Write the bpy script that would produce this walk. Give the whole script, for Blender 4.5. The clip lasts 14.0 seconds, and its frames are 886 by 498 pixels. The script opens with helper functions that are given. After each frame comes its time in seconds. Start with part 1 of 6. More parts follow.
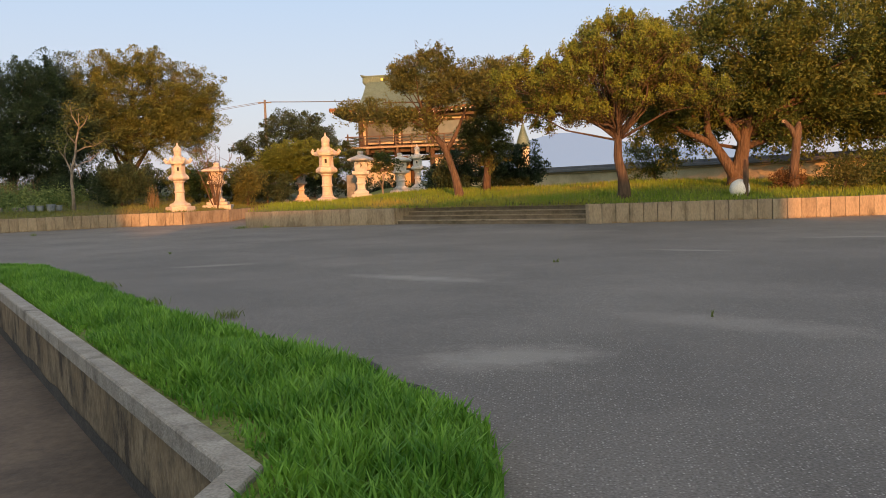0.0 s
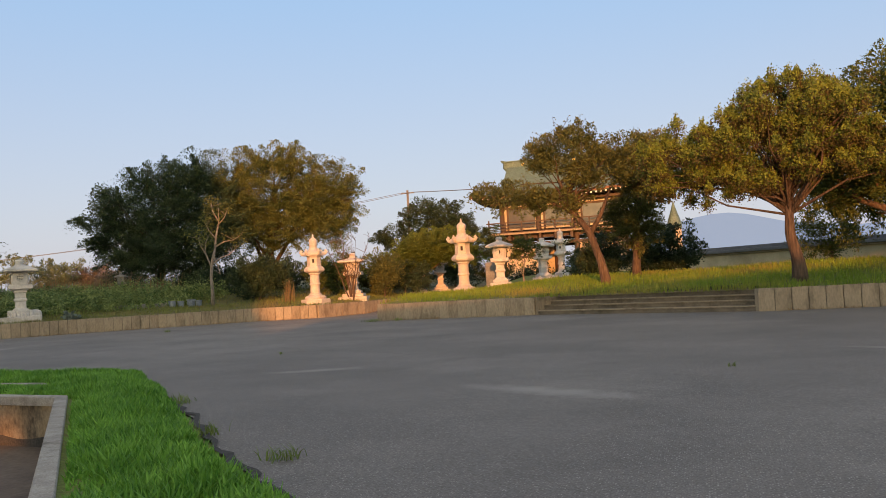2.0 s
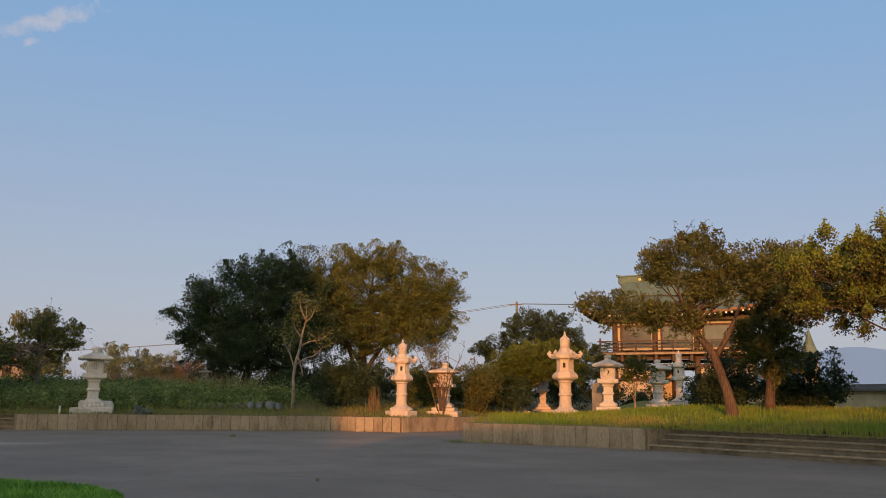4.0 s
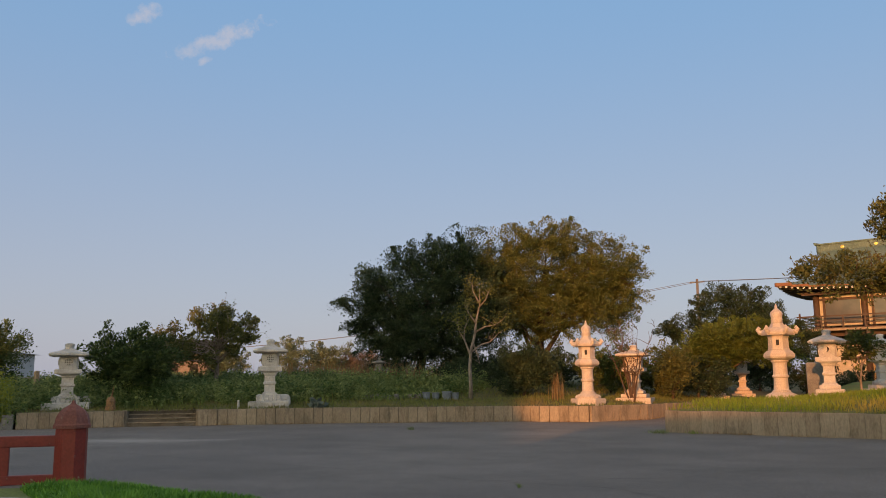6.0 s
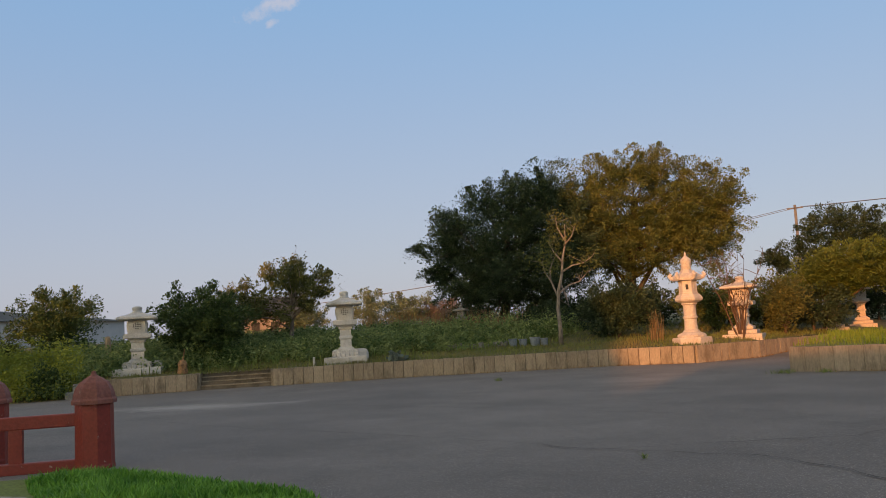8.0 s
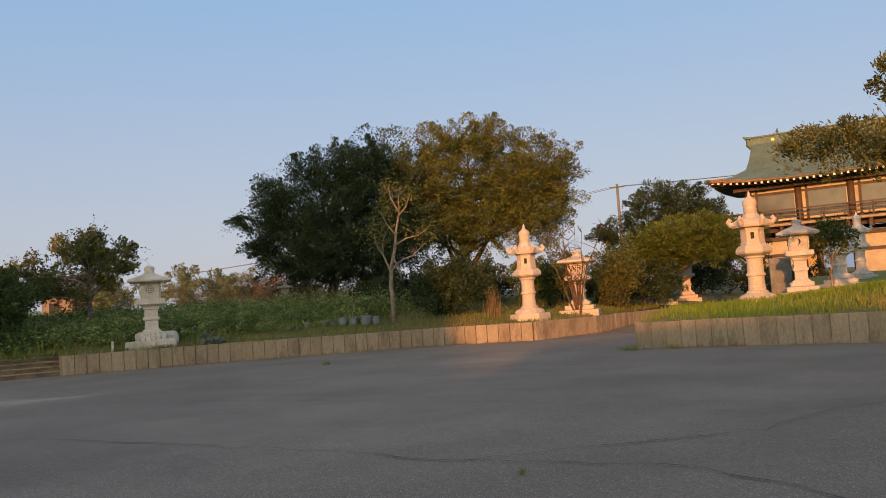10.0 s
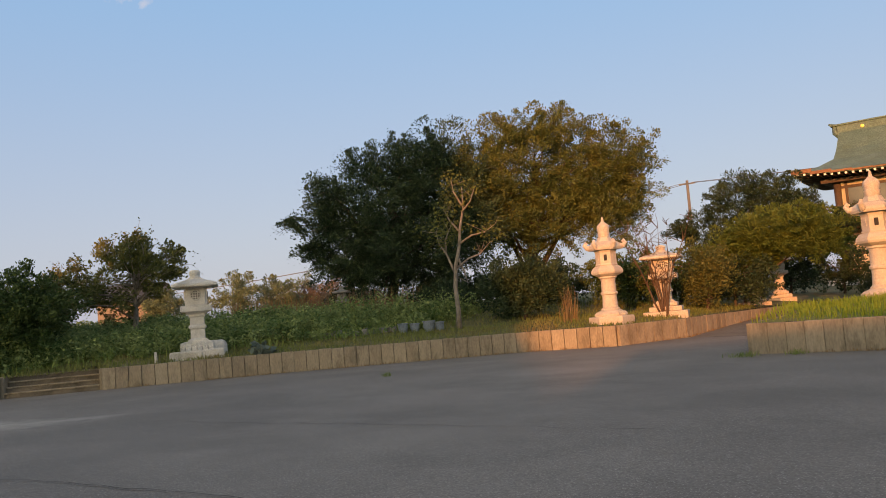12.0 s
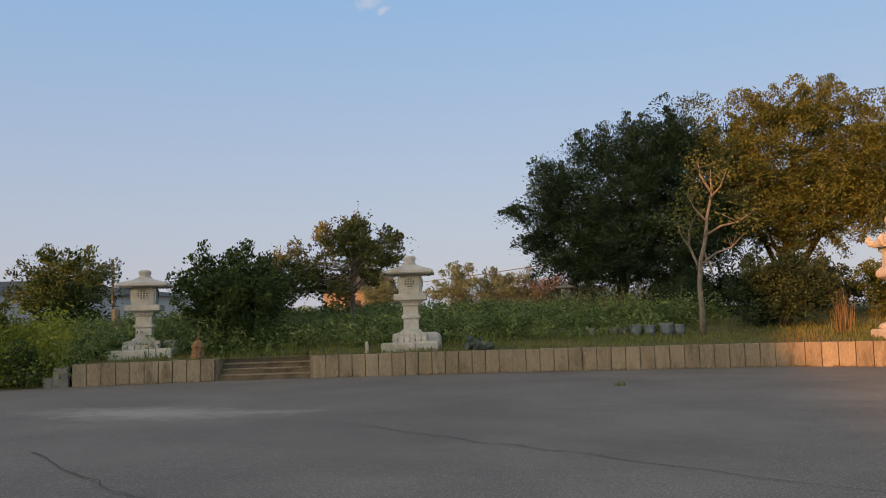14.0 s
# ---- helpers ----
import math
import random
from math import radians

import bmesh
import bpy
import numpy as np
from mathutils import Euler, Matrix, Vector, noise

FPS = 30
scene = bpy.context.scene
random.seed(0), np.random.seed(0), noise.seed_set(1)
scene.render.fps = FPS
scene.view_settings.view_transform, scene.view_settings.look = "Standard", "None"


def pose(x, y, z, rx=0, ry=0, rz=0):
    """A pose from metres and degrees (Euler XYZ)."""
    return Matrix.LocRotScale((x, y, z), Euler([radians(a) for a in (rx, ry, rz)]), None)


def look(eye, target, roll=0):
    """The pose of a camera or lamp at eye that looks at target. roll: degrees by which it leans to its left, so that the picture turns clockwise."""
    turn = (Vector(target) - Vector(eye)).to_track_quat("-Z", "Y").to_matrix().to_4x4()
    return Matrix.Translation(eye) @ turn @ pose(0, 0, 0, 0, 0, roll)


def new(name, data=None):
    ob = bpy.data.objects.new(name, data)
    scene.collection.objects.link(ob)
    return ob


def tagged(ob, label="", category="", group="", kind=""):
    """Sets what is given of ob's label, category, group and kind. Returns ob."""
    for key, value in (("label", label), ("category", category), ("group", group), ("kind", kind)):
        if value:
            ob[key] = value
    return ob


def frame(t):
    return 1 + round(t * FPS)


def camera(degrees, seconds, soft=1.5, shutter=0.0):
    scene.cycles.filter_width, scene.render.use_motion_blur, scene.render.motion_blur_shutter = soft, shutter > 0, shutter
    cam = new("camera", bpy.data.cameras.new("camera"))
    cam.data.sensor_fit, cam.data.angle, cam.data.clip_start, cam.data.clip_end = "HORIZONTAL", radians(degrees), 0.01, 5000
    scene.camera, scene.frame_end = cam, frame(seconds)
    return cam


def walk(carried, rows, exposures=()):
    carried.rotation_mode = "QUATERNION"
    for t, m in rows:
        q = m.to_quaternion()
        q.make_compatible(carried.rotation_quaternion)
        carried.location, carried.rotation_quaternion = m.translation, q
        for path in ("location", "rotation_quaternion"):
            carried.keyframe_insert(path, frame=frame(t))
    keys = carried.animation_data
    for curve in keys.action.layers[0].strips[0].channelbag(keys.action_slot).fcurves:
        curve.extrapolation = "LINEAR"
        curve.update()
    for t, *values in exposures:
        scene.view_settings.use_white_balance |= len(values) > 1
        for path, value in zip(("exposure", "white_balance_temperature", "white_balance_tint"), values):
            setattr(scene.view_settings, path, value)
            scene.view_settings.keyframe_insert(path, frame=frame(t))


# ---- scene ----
cam = camera(54.9, 14.0, soft=0.55)
PATH = [
    (0, (2.838, -1.523, 1.276), (2.584, 0.455, 1.134), -1.9),
    (0.5, (2.808, -0.885, 1.275), (2.488, 1.083, 1.113), -6.5),
    (0.7, (2.784, -0.636, 1.273), (2.390, 1.325, 1.299), -4.7),
    (1, (2.761, -0.265, 1.269), (2.332, 1.688, 1.314), -2.6),
    (1.3, (2.768, 0.111, 1.268), (2.338, 2.064, 1.215), -4.1),
    (1.5, (2.771, 0.368, 1.268), (2.328, 2.317, 1.212), -5.1),
    (2, (2.630, 1.022, 1.288), (2.049, 2.934, 1.365), -3.2),
    (4.5, (1.785, 5.019, 1.366), (0.887, 6.771, 1.723), -0.2),
    (5, (1.319, 5.44, 1.369), (0.295, 7.125, 1.706), -1.5),
    (5.5, (0.757, 6.003, 1.322), (-0.328, 7.652, 1.646), -0.7),
    (6, (0.317, 6.552, 1.349), (-0.829, 8.159, 1.666), -0.5),
    (6.5, (-0.014, 7.015, 1.339), (-1.157, 8.632, 1.62), -0.6),
    (7, (-0.465, 7.598, 1.327), (-1.663, 9.182, 1.56), -1.2),
    (7.5, (-0.899, 8.109, 1.362), (-2.181, 9.63, 1.566), -5.7),
    (8, (-1.313, 8.669, 1.364), (-2.616, 10.173, 1.567), -3.3),
    (8.5, (-1.726, 9.19, 1.369), (-3.032, 10.692, 1.561), -3.6),
    (9, (-2.084, 9.698, 1.38), (-3.267, 11.305, 1.529), -2.9),
    (11.5, (-4.079, 12.194, 1.277), (-4.97, 13.98, 1.406), -5.3),
    (12, (-4.487, 12.774, 1.273), (-5.582, 14.441, 1.427), -4.7),
    (12.5, (-4.878, 13.228, 1.283), (-6.007, 14.871, 1.443), -4.2),
    (13, (-5.334, 13.724, 1.26), (-6.485, 15.353, 1.412), -3.2),
    (13.5, (-5.869, 14.194, 1.262), (-7.096, 15.765, 1.419), -2.5),
    (14, (-6.397, 14.813, 1.227), (-7.881, 16.142, 1.408), -1.8),
]
LIGHT = [(0.0, 1.38, 8900, 11), (0.5, 1.5, 8900, 11), (1.0, 1.24, 8800, 11), (1.5, 1.36, 8700, 11), (2.2, 1.15, 8500, 11), (4.5, 0.76, 8250, 11), (7.0, 0.84, 8300, 11), (8.0, 0.9, 8300, 11), (9.0, 0.94, 8400, 11), (12.0, 1.07, 8550, 11), (14.0, 1.0, 8500, 11)]
walk(cam, [(t, look(eye, target, roll)) for t, eye, target, roll in PATH], LIGHT)


# ---- world, sun, exposure ----
SUN_EL = radians(8.0)
SUN_AZ = radians(165.0)          # from +y, clockwise
AWAY = Vector((-0.26, 0.965, 0)).normalized()      # ground direction in which the light travels
world = bpy.data.worlds.new("sky")
scene.world = world
world.use_nodes = True
nt = world.node_tree
nt.nodes.clear()
sky = nt.nodes.new("ShaderNodeTexSky")
sky.sky_type = "NISHITA"
sky.sun_disc = False
sky.sun_elevation = SUN_EL
sky.sun_rotation = SUN_AZ
sky.air_density = 1.0
sky.dust_density = 1.6
sky.ozone_density = 2.2
bg = nt.nodes.new("ShaderNodeBackground")
bg.inputs["Strength"].default_value = 0.143
outw = nt.nodes.new("ShaderNodeOutputWorld")
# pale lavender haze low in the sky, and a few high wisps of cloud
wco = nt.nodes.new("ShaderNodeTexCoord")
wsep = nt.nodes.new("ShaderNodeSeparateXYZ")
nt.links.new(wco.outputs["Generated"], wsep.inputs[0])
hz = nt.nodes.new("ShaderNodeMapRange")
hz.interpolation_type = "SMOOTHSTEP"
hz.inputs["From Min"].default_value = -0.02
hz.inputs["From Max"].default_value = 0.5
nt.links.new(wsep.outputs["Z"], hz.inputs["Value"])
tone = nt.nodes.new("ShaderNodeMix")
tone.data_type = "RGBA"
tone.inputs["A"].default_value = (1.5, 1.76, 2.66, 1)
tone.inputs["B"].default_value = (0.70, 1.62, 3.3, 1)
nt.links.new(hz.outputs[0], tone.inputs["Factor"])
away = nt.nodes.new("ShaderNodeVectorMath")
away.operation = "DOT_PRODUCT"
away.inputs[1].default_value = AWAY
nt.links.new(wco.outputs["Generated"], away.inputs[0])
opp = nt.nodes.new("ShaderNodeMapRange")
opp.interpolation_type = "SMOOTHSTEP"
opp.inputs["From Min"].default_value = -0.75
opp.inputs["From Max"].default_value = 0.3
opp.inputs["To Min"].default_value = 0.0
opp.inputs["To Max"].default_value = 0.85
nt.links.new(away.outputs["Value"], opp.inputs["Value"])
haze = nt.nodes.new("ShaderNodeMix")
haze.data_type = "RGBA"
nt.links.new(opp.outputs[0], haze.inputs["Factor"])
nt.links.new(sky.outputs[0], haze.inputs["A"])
# Paler zenith, out of view, added to brighten and neutralise light on the ground.
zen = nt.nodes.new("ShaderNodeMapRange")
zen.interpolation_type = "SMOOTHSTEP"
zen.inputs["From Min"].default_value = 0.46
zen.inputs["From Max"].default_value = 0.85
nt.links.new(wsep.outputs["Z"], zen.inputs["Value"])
zenith_fill = nt.nodes.new("ShaderNodeMix")
zenith_fill.data_type = "RGBA"
zenith_fill.inputs["B"].default_value = (2.3, 2.25, 2.4, 1)
nt.links.new(zen.outputs[0], zenith_fill.inputs["Factor"])
nt.links.new(tone.outputs["Result"], zenith_fill.inputs["A"])
nt.links.new(zenith_fill.outputs["Result"], haze.inputs["B"])
wispn = nt.nodes.new("ShaderNodeTexNoise")
wispn.inputs["Scale"].default_value = 62
wispn.inputs["Detail"].default_value = 7
wispn.inputs["Roughness"].default_value = 0.62
nt.links.new(wco.outputs["Generated"], wispn.inputs["Vector"])
WISPS = (((-0.716, 0.585, 0.381), 0.075, 0.014), ((-0.757, 0.519, 0.397), 0.026, 0.013), ((-0.734, 0.578, 0.356), 0.012, 0.006))
along, across = (0.700, 0.607, 0.377), (-0.011, 0.537, -0.844)
cover = None
for centre, a_, b_ in WISPS:
    terms = []
    for axis_, half in ((along, a_), (across, b_)):
        dot = nt.nodes.new("ShaderNodeVectorMath")
        dot.operation = "DOT_PRODUCT"
        dot.inputs[1].default_value = Vector(axis_) / half
        nt.links.new(wco.outputs["Generated"], dot.inputs[0])
        sq = nt.nodes.new("ShaderNodeMath")
        sq.operation = "SUBTRACT"
        sq.inputs[1].default_value = Vector(axis_).dot(Vector(centre)) / half
        nt.links.new(dot.outputs["Value"], sq.inputs[0])
        pw_ = nt.nodes.new("ShaderNodeMath")
        pw_.operation = "MULTIPLY"
        nt.links.new(sq.outputs[0], pw_.inputs[0])
        nt.links.new(sq.outputs[0], pw_.inputs[1])
        terms.append(pw_)
    both = nt.nodes.new("ShaderNodeMath")
    both.operation = "ADD"
    nt.links.new(terms[0].outputs[0], both.inputs[0])
    nt.links.new(terms[1].outputs[0], both.inputs[1])
    near = nt.nodes.new("ShaderNodeMapRange")
    near.inputs["From Min"].default_value = 1.0
    near.inputs["From Max"].default_value = 0.0
    nt.links.new(both.outputs[0], near.inputs["Value"])
    if cover is None:
        cover = near
    else:
        mx = nt.nodes.new("ShaderNodeMath")
        mx.operation = "MAXIMUM"
        nt.links.new(cover.outputs[0], mx.inputs[0])
        nt.links.new(near.outputs[0], mx.inputs[1])
        cover = mx
ahead = nt.nodes.new("ShaderNodeVectorMath")
ahead.operation = "DOT_PRODUCT"
ahead.inputs[1].default_value = WISPS[0][0]
nt.links.new(wco.outputs["Generated"], ahead.inputs[0])
front = nt.nodes.new("ShaderNodeMath")
front.operation = "GREATER_THAN"
front.inputs[1].default_value = 0.9
nt.links.new(ahead.outputs["Value"], front.inputs[0])
thick = nt.nodes.new("ShaderNodeMath")
thick.operation = "MULTIPLY_ADD"
thick.inputs[1].default_value = 0.32
nt.links.new(cover.outputs[0], thick.inputs[0])
nt.links.new(wispn.outputs["Fac"], thick.inputs[2])
wr = nt.nodes.new("ShaderNodeMapRange")
wr.inputs["From Min"].default_value = 0.62
wr.inputs["From Max"].default_value = 0.9
wr.inputs["To Max"].default_value = 0.55
nt.links.new(thick.outputs[0], wr.inputs["Value"])
wm = nt.nodes.new("ShaderNodeMath")
wm.operation = "MULTIPLY"
nt.links.new(front.outputs[0], wm.inputs[0])
nt.links.new(wr.outputs[0], wm.inputs[1])
some = nt.nodes.new("ShaderNodeMath")
some.operation = "GREATER_THAN"
some.inputs[1].default_value = 0.01
nt.links.new(cover.outputs[0], some.inputs[0])
wmul = nt.nodes.new("ShaderNodeMath")
wmul.operation = "MULTIPLY"
nt.links.new(wm.outputs[0], wmul.inputs[0])
nt.links.new(some.outputs[0], wmul.inputs[1])
wisp = nt.nodes.new("ShaderNodeMix")
wisp.data_type = "RGBA"
wisp.inputs["B"].default_value = (2.1, 2.25, 2.95, 1)
nt.links.new(wmul.outputs[0], wisp.inputs["Factor"])
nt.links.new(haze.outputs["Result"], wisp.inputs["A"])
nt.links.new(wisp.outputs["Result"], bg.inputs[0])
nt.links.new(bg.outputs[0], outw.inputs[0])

sun = new("sun", bpy.data.lights.new("sun", "SUN"))
sun.data.energy = 2.3
sun.data.angle = radians(0.6)
sun.data.color = (1.0, 0.415, 0.165)
sun.matrix_world = look((0, 0, 30), (AWAY.x * math.cos(SUN_EL), AWAY.y * math.cos(SUN_EL), 30 - math.sin(SUN_EL)))


# ---- materials ----
def material(name, c1, c2, scale=4.0, rough=0.8, bump=0.3, fine=40.0, metal=0.0, by="", c3=None, stretch=(1, 1, 1), patch=0.35, leaf=0.0, depth=0.02, grit=0.3, stain=(0.5, 0.68), stain_scale=0.37):
    """Two-scale procedural surface: broad patches from c1 to c2, fine grain, optional third colour for stains, variation by piece or island."""
    m = bpy.data.materials.new(name)
    m.use_nodes = True
    t = m.node_tree
    n, l = t.nodes, t.links
    bsdf = n["Principled BSDF"]
    bsdf.inputs["Roughness"].default_value = rough
    bsdf.inputs["Metallic"].default_value = metal
    co = n.new("ShaderNodeTexCoord")
    mp = n.new("ShaderNodeMapping")
    mp.inputs["Scale"].default_value = stretch
    geo = n.new("ShaderNodeNewGeometry")
    l.new(geo.outputs["Position"], mp.inputs["Vector"])
    broad = n.new("ShaderNodeTexNoise")
    broad.inputs["Scale"].default_value = scale
    broad.inputs["Detail"].default_value = 6
    broad.inputs["Roughness"].default_value = 0.6
    l.new(mp.outputs[0], broad.inputs["Vector"])
    grain = n.new("ShaderNodeTexNoise")
    grain.inputs["Scale"].default_value = fine
    grain.inputs["Detail"].default_value = 4
    l.new(mp.outputs[0], grain.inputs["Vector"])
    ramp = n.new("ShaderNodeMapRange")
    ramp.inputs["From Min"].default_value = 0.5 - patch / 2
    ramp.inputs["From Max"].default_value = 0.5 + patch / 2
    grit = 0.1 if leaf else grit
    if by:
        add = n.new("ShaderNodeMath")
        add.operation = "ADD"
        sub = n.new("ShaderNodeMath")
        sub.operation = "MULTIPLY_ADD"
        sub.inputs[1].default_value = 0.26 if leaf else 0.5
        sub.inputs[2].default_value = -0.13 if leaf else -0.25
        if by == "island":
            l.new(geo.outputs["Random Per Island"], sub.inputs[0])
        else:
            oi = n.new("ShaderNodeObjectInfo")
            l.new(oi.outputs["Random"], sub.inputs[0])
        l.new(broad.outputs["Fac"], add.inputs[0])
        l.new(sub.outputs[0], add.inputs[1])
        l.new(add.outputs[0], ramp.inputs["Value"])
    else:
        l.new(broad.outputs["Fac"], ramp.inputs["Value"])
    mix = n.new("ShaderNodeMix")
    mix.data_type = "RGBA"
    mix.inputs["A"].default_value = (*c1, 1)
    mix.inputs["B"].default_value = (*c2, 1)
    l.new(ramp.outputs[0], mix.inputs["Factor"])
    col = mix.outputs["Result"]
    if c3:
        st = n.new("ShaderNodeTexNoise")
        st.inputs["Scale"].default_value = scale * stain_scale
        st.inputs["Detail"].default_value = 8
        st.inputs["Roughness"].default_value = 0.7
        l.new(mp.outputs[0], st.inputs["Vector"])
        sr = n.new("ShaderNodeMapRange")
        sr.inputs["From Min"].default_value = stain[0]
        sr.inputs["From Max"].default_value = stain[1]
        l.new(st.outputs["Fac"], sr.inputs["Value"])
        mix3 = n.new("ShaderNodeMix")
        mix3.data_type = "RGBA"
        l.new(sr.outputs[0], mix3.inputs["Factor"])
        l.new(col, mix3.inputs["A"])
        mix3.inputs["B"].default_value = (*c3, 1)
        col = mix3.outputs["Result"]
    hsv = n.new("ShaderNodeHueSaturation")
    gm = n.new("ShaderNodeMapRange")
    gm.inputs["From Min"].default_value = 0.32
    gm.inputs["From Max"].default_value = 0.68
    gm.inputs["To Min"].default_value = 1 - grit
    gm.inputs["To Max"].default_value = 1 + grit
    l.new(grain.outputs["Fac"], gm.inputs["Value"])
    l.new(gm.outputs[0], hsv.inputs["Value"])
    l.new(col, hsv.inputs["Color"])
    l.new(hsv.outputs[0], bsdf.inputs["Base Color"])
    if bump:
        bp = n.new("ShaderNodeBump")
        bp.inputs["Strength"].default_value = bump
        bp.inputs["Distance"].default_value = depth
        l.new(grain.outputs["Fac"], bp.inputs["Height"])
        l.new(bp.outputs[0], bsdf.inputs["Normal"])
    if leaf:
        bsdf.inputs["Specular IOR Level"].default_value = 0.22
        tr = n.new("ShaderNodeBsdfTranslucent")
        l.new(hsv.outputs[0], tr.inputs["Color"])
        ms = n.new("ShaderNodeMixShader")
        ms.inputs[0].default_value = leaf
        l.new(bsdf.outputs[0], ms.inputs[1])
        l.new(tr.outputs[0], ms.inputs[2])
        l.new(ms.outputs[0], n["Material Output"].inputs["Surface"])
    return m


def asphalt_material():
    m = material("asphalt", (0.135, 0.123, 0.112), (0.187, 0.17, 0.154), scale=0.35, rough=0.88, bump=0.5, fine=60, c3=(0.225, 0.207, 0.187), patch=0.3)
    t = m.node_tree
    n, l = t.nodes, t.links
    bsdf = n["Principled BSDF"]
    col = bsdf.inputs["Base Color"].links[0].from_socket
    geo = n.new("ShaderNodeNewGeometry")
    vor = n.new("ShaderNodeTexVoronoi")
    vor.inputs["Scale"].default_value = 62
    l.new(geo.outputs["Position"], vor.inputs["Vector"])
    mr = n.new("ShaderNodeMapRange")
    mr.inputs["From Min"].default_value = 0.55
    mr.inputs["From Max"].default_value = 1.0
    sep = n.new("ShaderNodeSeparateColor")
    l.new(vor.outputs["Color"], sep.inputs[0])
    l.new(sep.outputs[0], mr.inputs["Value"])
    near = n.new("ShaderNodeMapRange")
    near.inputs["From Min"].default_value = 0.45
    near.inputs["From Max"].default_value = 0.2
    l.new(vor.outputs["Distance"], near.inputs["Value"])
    mul = n.new("ShaderNodeMath")
    mul.operation = "MULTIPLY"
    l.new(mr.outputs[0], mul.inputs[0])
    l.new(near.outputs[0], mul.inputs[1])
    mix = n.new("ShaderNodeMix")
    mix.data_type = "RGBA"
    l.new(mul.outputs[0], mix.inputs["Factor"])
    l.new(col, mix.inputs["A"])
    mix.inputs["B"].default_value = (0.46, 0.435, 0.4, 1)
    out = mix.outputs["Result"]
    # pale washed-out patches of dust and gravel
    rough = n.new("ShaderNodeTexNoise")
    rough.inputs["Scale"].default_value = 2.6
    rough.inputs["Detail"].default_value = 8
    rough.inputs["Roughness"].default_value = 0.7
    l.new(geo.outputs["Position"], rough.inputs["Vector"])
    for cx, cy, rx, ry, deg, amount in PALE:
        mp = n.new("ShaderNodeMapping")
        mp.vector_type = "TEXTURE"
        mp.inputs["Location"].default_value = (cx, cy, 0)
        mp.inputs["Rotation"].default_value = (0, 0, radians(deg))
        mp.inputs["Scale"].default_value = (rx, ry, 1)
        l.new(geo.outputs["Position"], mp.inputs["Vector"])
        ln = n.new("ShaderNodeVectorMath")
        ln.operation = "LENGTH"
        l.new(mp.outputs[0], ln.inputs[0])
        wob = n.new("ShaderNodeMath")
        wob.operation = "MULTIPLY_ADD"
        wob.inputs[1].default_value = -2.2
        l.new(rough.outputs["Fac"], wob.inputs[0])
        l.new(ln.outputs["Value"], wob.inputs[2])
        fall = n.new("ShaderNodeMapRange")
        fall.inputs["From Min"].default_value = 0.25
        fall.inputs["From Max"].default_value = -0.75
        fall.inputs["To Max"].default_value = amount
        l.new(wob.outputs[0], fall.inputs["Value"])
        pm = n.new("ShaderNodeMix")
        pm.data_type = "RGBA"
        pm.inputs["B"].default_value = (0.36, 0.335, 0.3, 1)
        l.new(fall.outputs[0], pm.inputs["Factor"])
        l.new(out, pm.inputs["A"])
        out = pm.outputs["Result"]
    l.new(out, bsdf.inputs["Base Color"])
    return m


PALE = [(-20.0, 20.4, 2.0, 0.85, 25, 0.9), (0.9, 10.6, 1.1, 0.25, -30, 0.6), (-3.3, 13.4, 0.7, 0.2, 20, 0.5), (5.3, 14.6, 0.8, 0.14, -30, 0.6), (2.5, 4.8, 0.7, 0.4, 15, 0.6), (4.5, 6.2, 1.2, 0.35, -35, 0.35), (-18.3, 21.7, 0.9, 0.3, 40, 0.5), (9.2, 17.0, 1.2, 0.2, -10, 0.5)]
M_ASPHALT = asphalt_material()
M_CRACK = material("crack_dirt", (0.035, 0.032, 0.028), (0.06, 0.054, 0.048), 8, 0.95, 0.2)
M_CONC = material("panel_concrete", (0.245, 0.198, 0.142), (0.345, 0.288, 0.212), 2.5, 0.92, 0.35, fine=30, by="piece", c3=(0.14, 0.113, 0.08), stretch=(1, 1, 0.35), patch=0.7, grit=0.15, stain=(0.5, 0.7), stain_scale=1.1)
M_STEP = material("mossy_step", (0.15, 0.122, 0.092), (0.22, 0.182, 0.14), 3, 0.95, 0.5, fine=35, c3=(0.08, 0.07, 0.045), grit=0.15)
M_CORE = material("wall_core_concrete", (0.045, 0.04, 0.034), (0.08, 0.07, 0.058), 3, 0.95, 0.4)
M_KERB = material("kerb_concrete", (0.25, 0.225, 0.19), (0.42, 0.385, 0.335), 5, 0.92, 0.6, fine=60, c3=(0.17, 0.15, 0.12), patch=0.4, grit=0.22, stain=(0.54, 0.68), stain_scale=0.6)
M_PITWALL = material("stained_concrete", (0.185, 0.13, 0.075), (0.32, 0.245, 0.155), 2.6, 0.92, 0.8, fine=28, c3=(0.055, 0.04, 0.026), stretch=(1, 1, 0.6), patch=0.4, grit=0.2, stain=(0.47, 0.62), stain_scale=0.8)
M_PITFLOOR = material("pit_mud", (0.1, 0.072, 0.05), (0.165, 0.122, 0.088), 1.3, 0.85, 0.5, fine=14, c3=(0.055, 0.042, 0.032), grit=0.15)
M_STONE = material("granite", (0.47, 0.455, 0.43), (0.6, 0.585, 0.55), 3.5, 0.85, 0.35, fine=55, c3=(0.36, 0.34, 0.29), patch=0.45)
M_STONE2 = material("pink_granite", (0.5, 0.43, 0.36), (0.6, 0.52, 0.44), 3.5, 0.85, 0.35, fine=55, c3=(0.48, 0.41, 0.34), patch=0.45)
M_STONED = material("dark_stone", (0.16, 0.16, 0.155), (0.25, 0.25, 0.235), 4, 0.9, 0.4, fine=40)
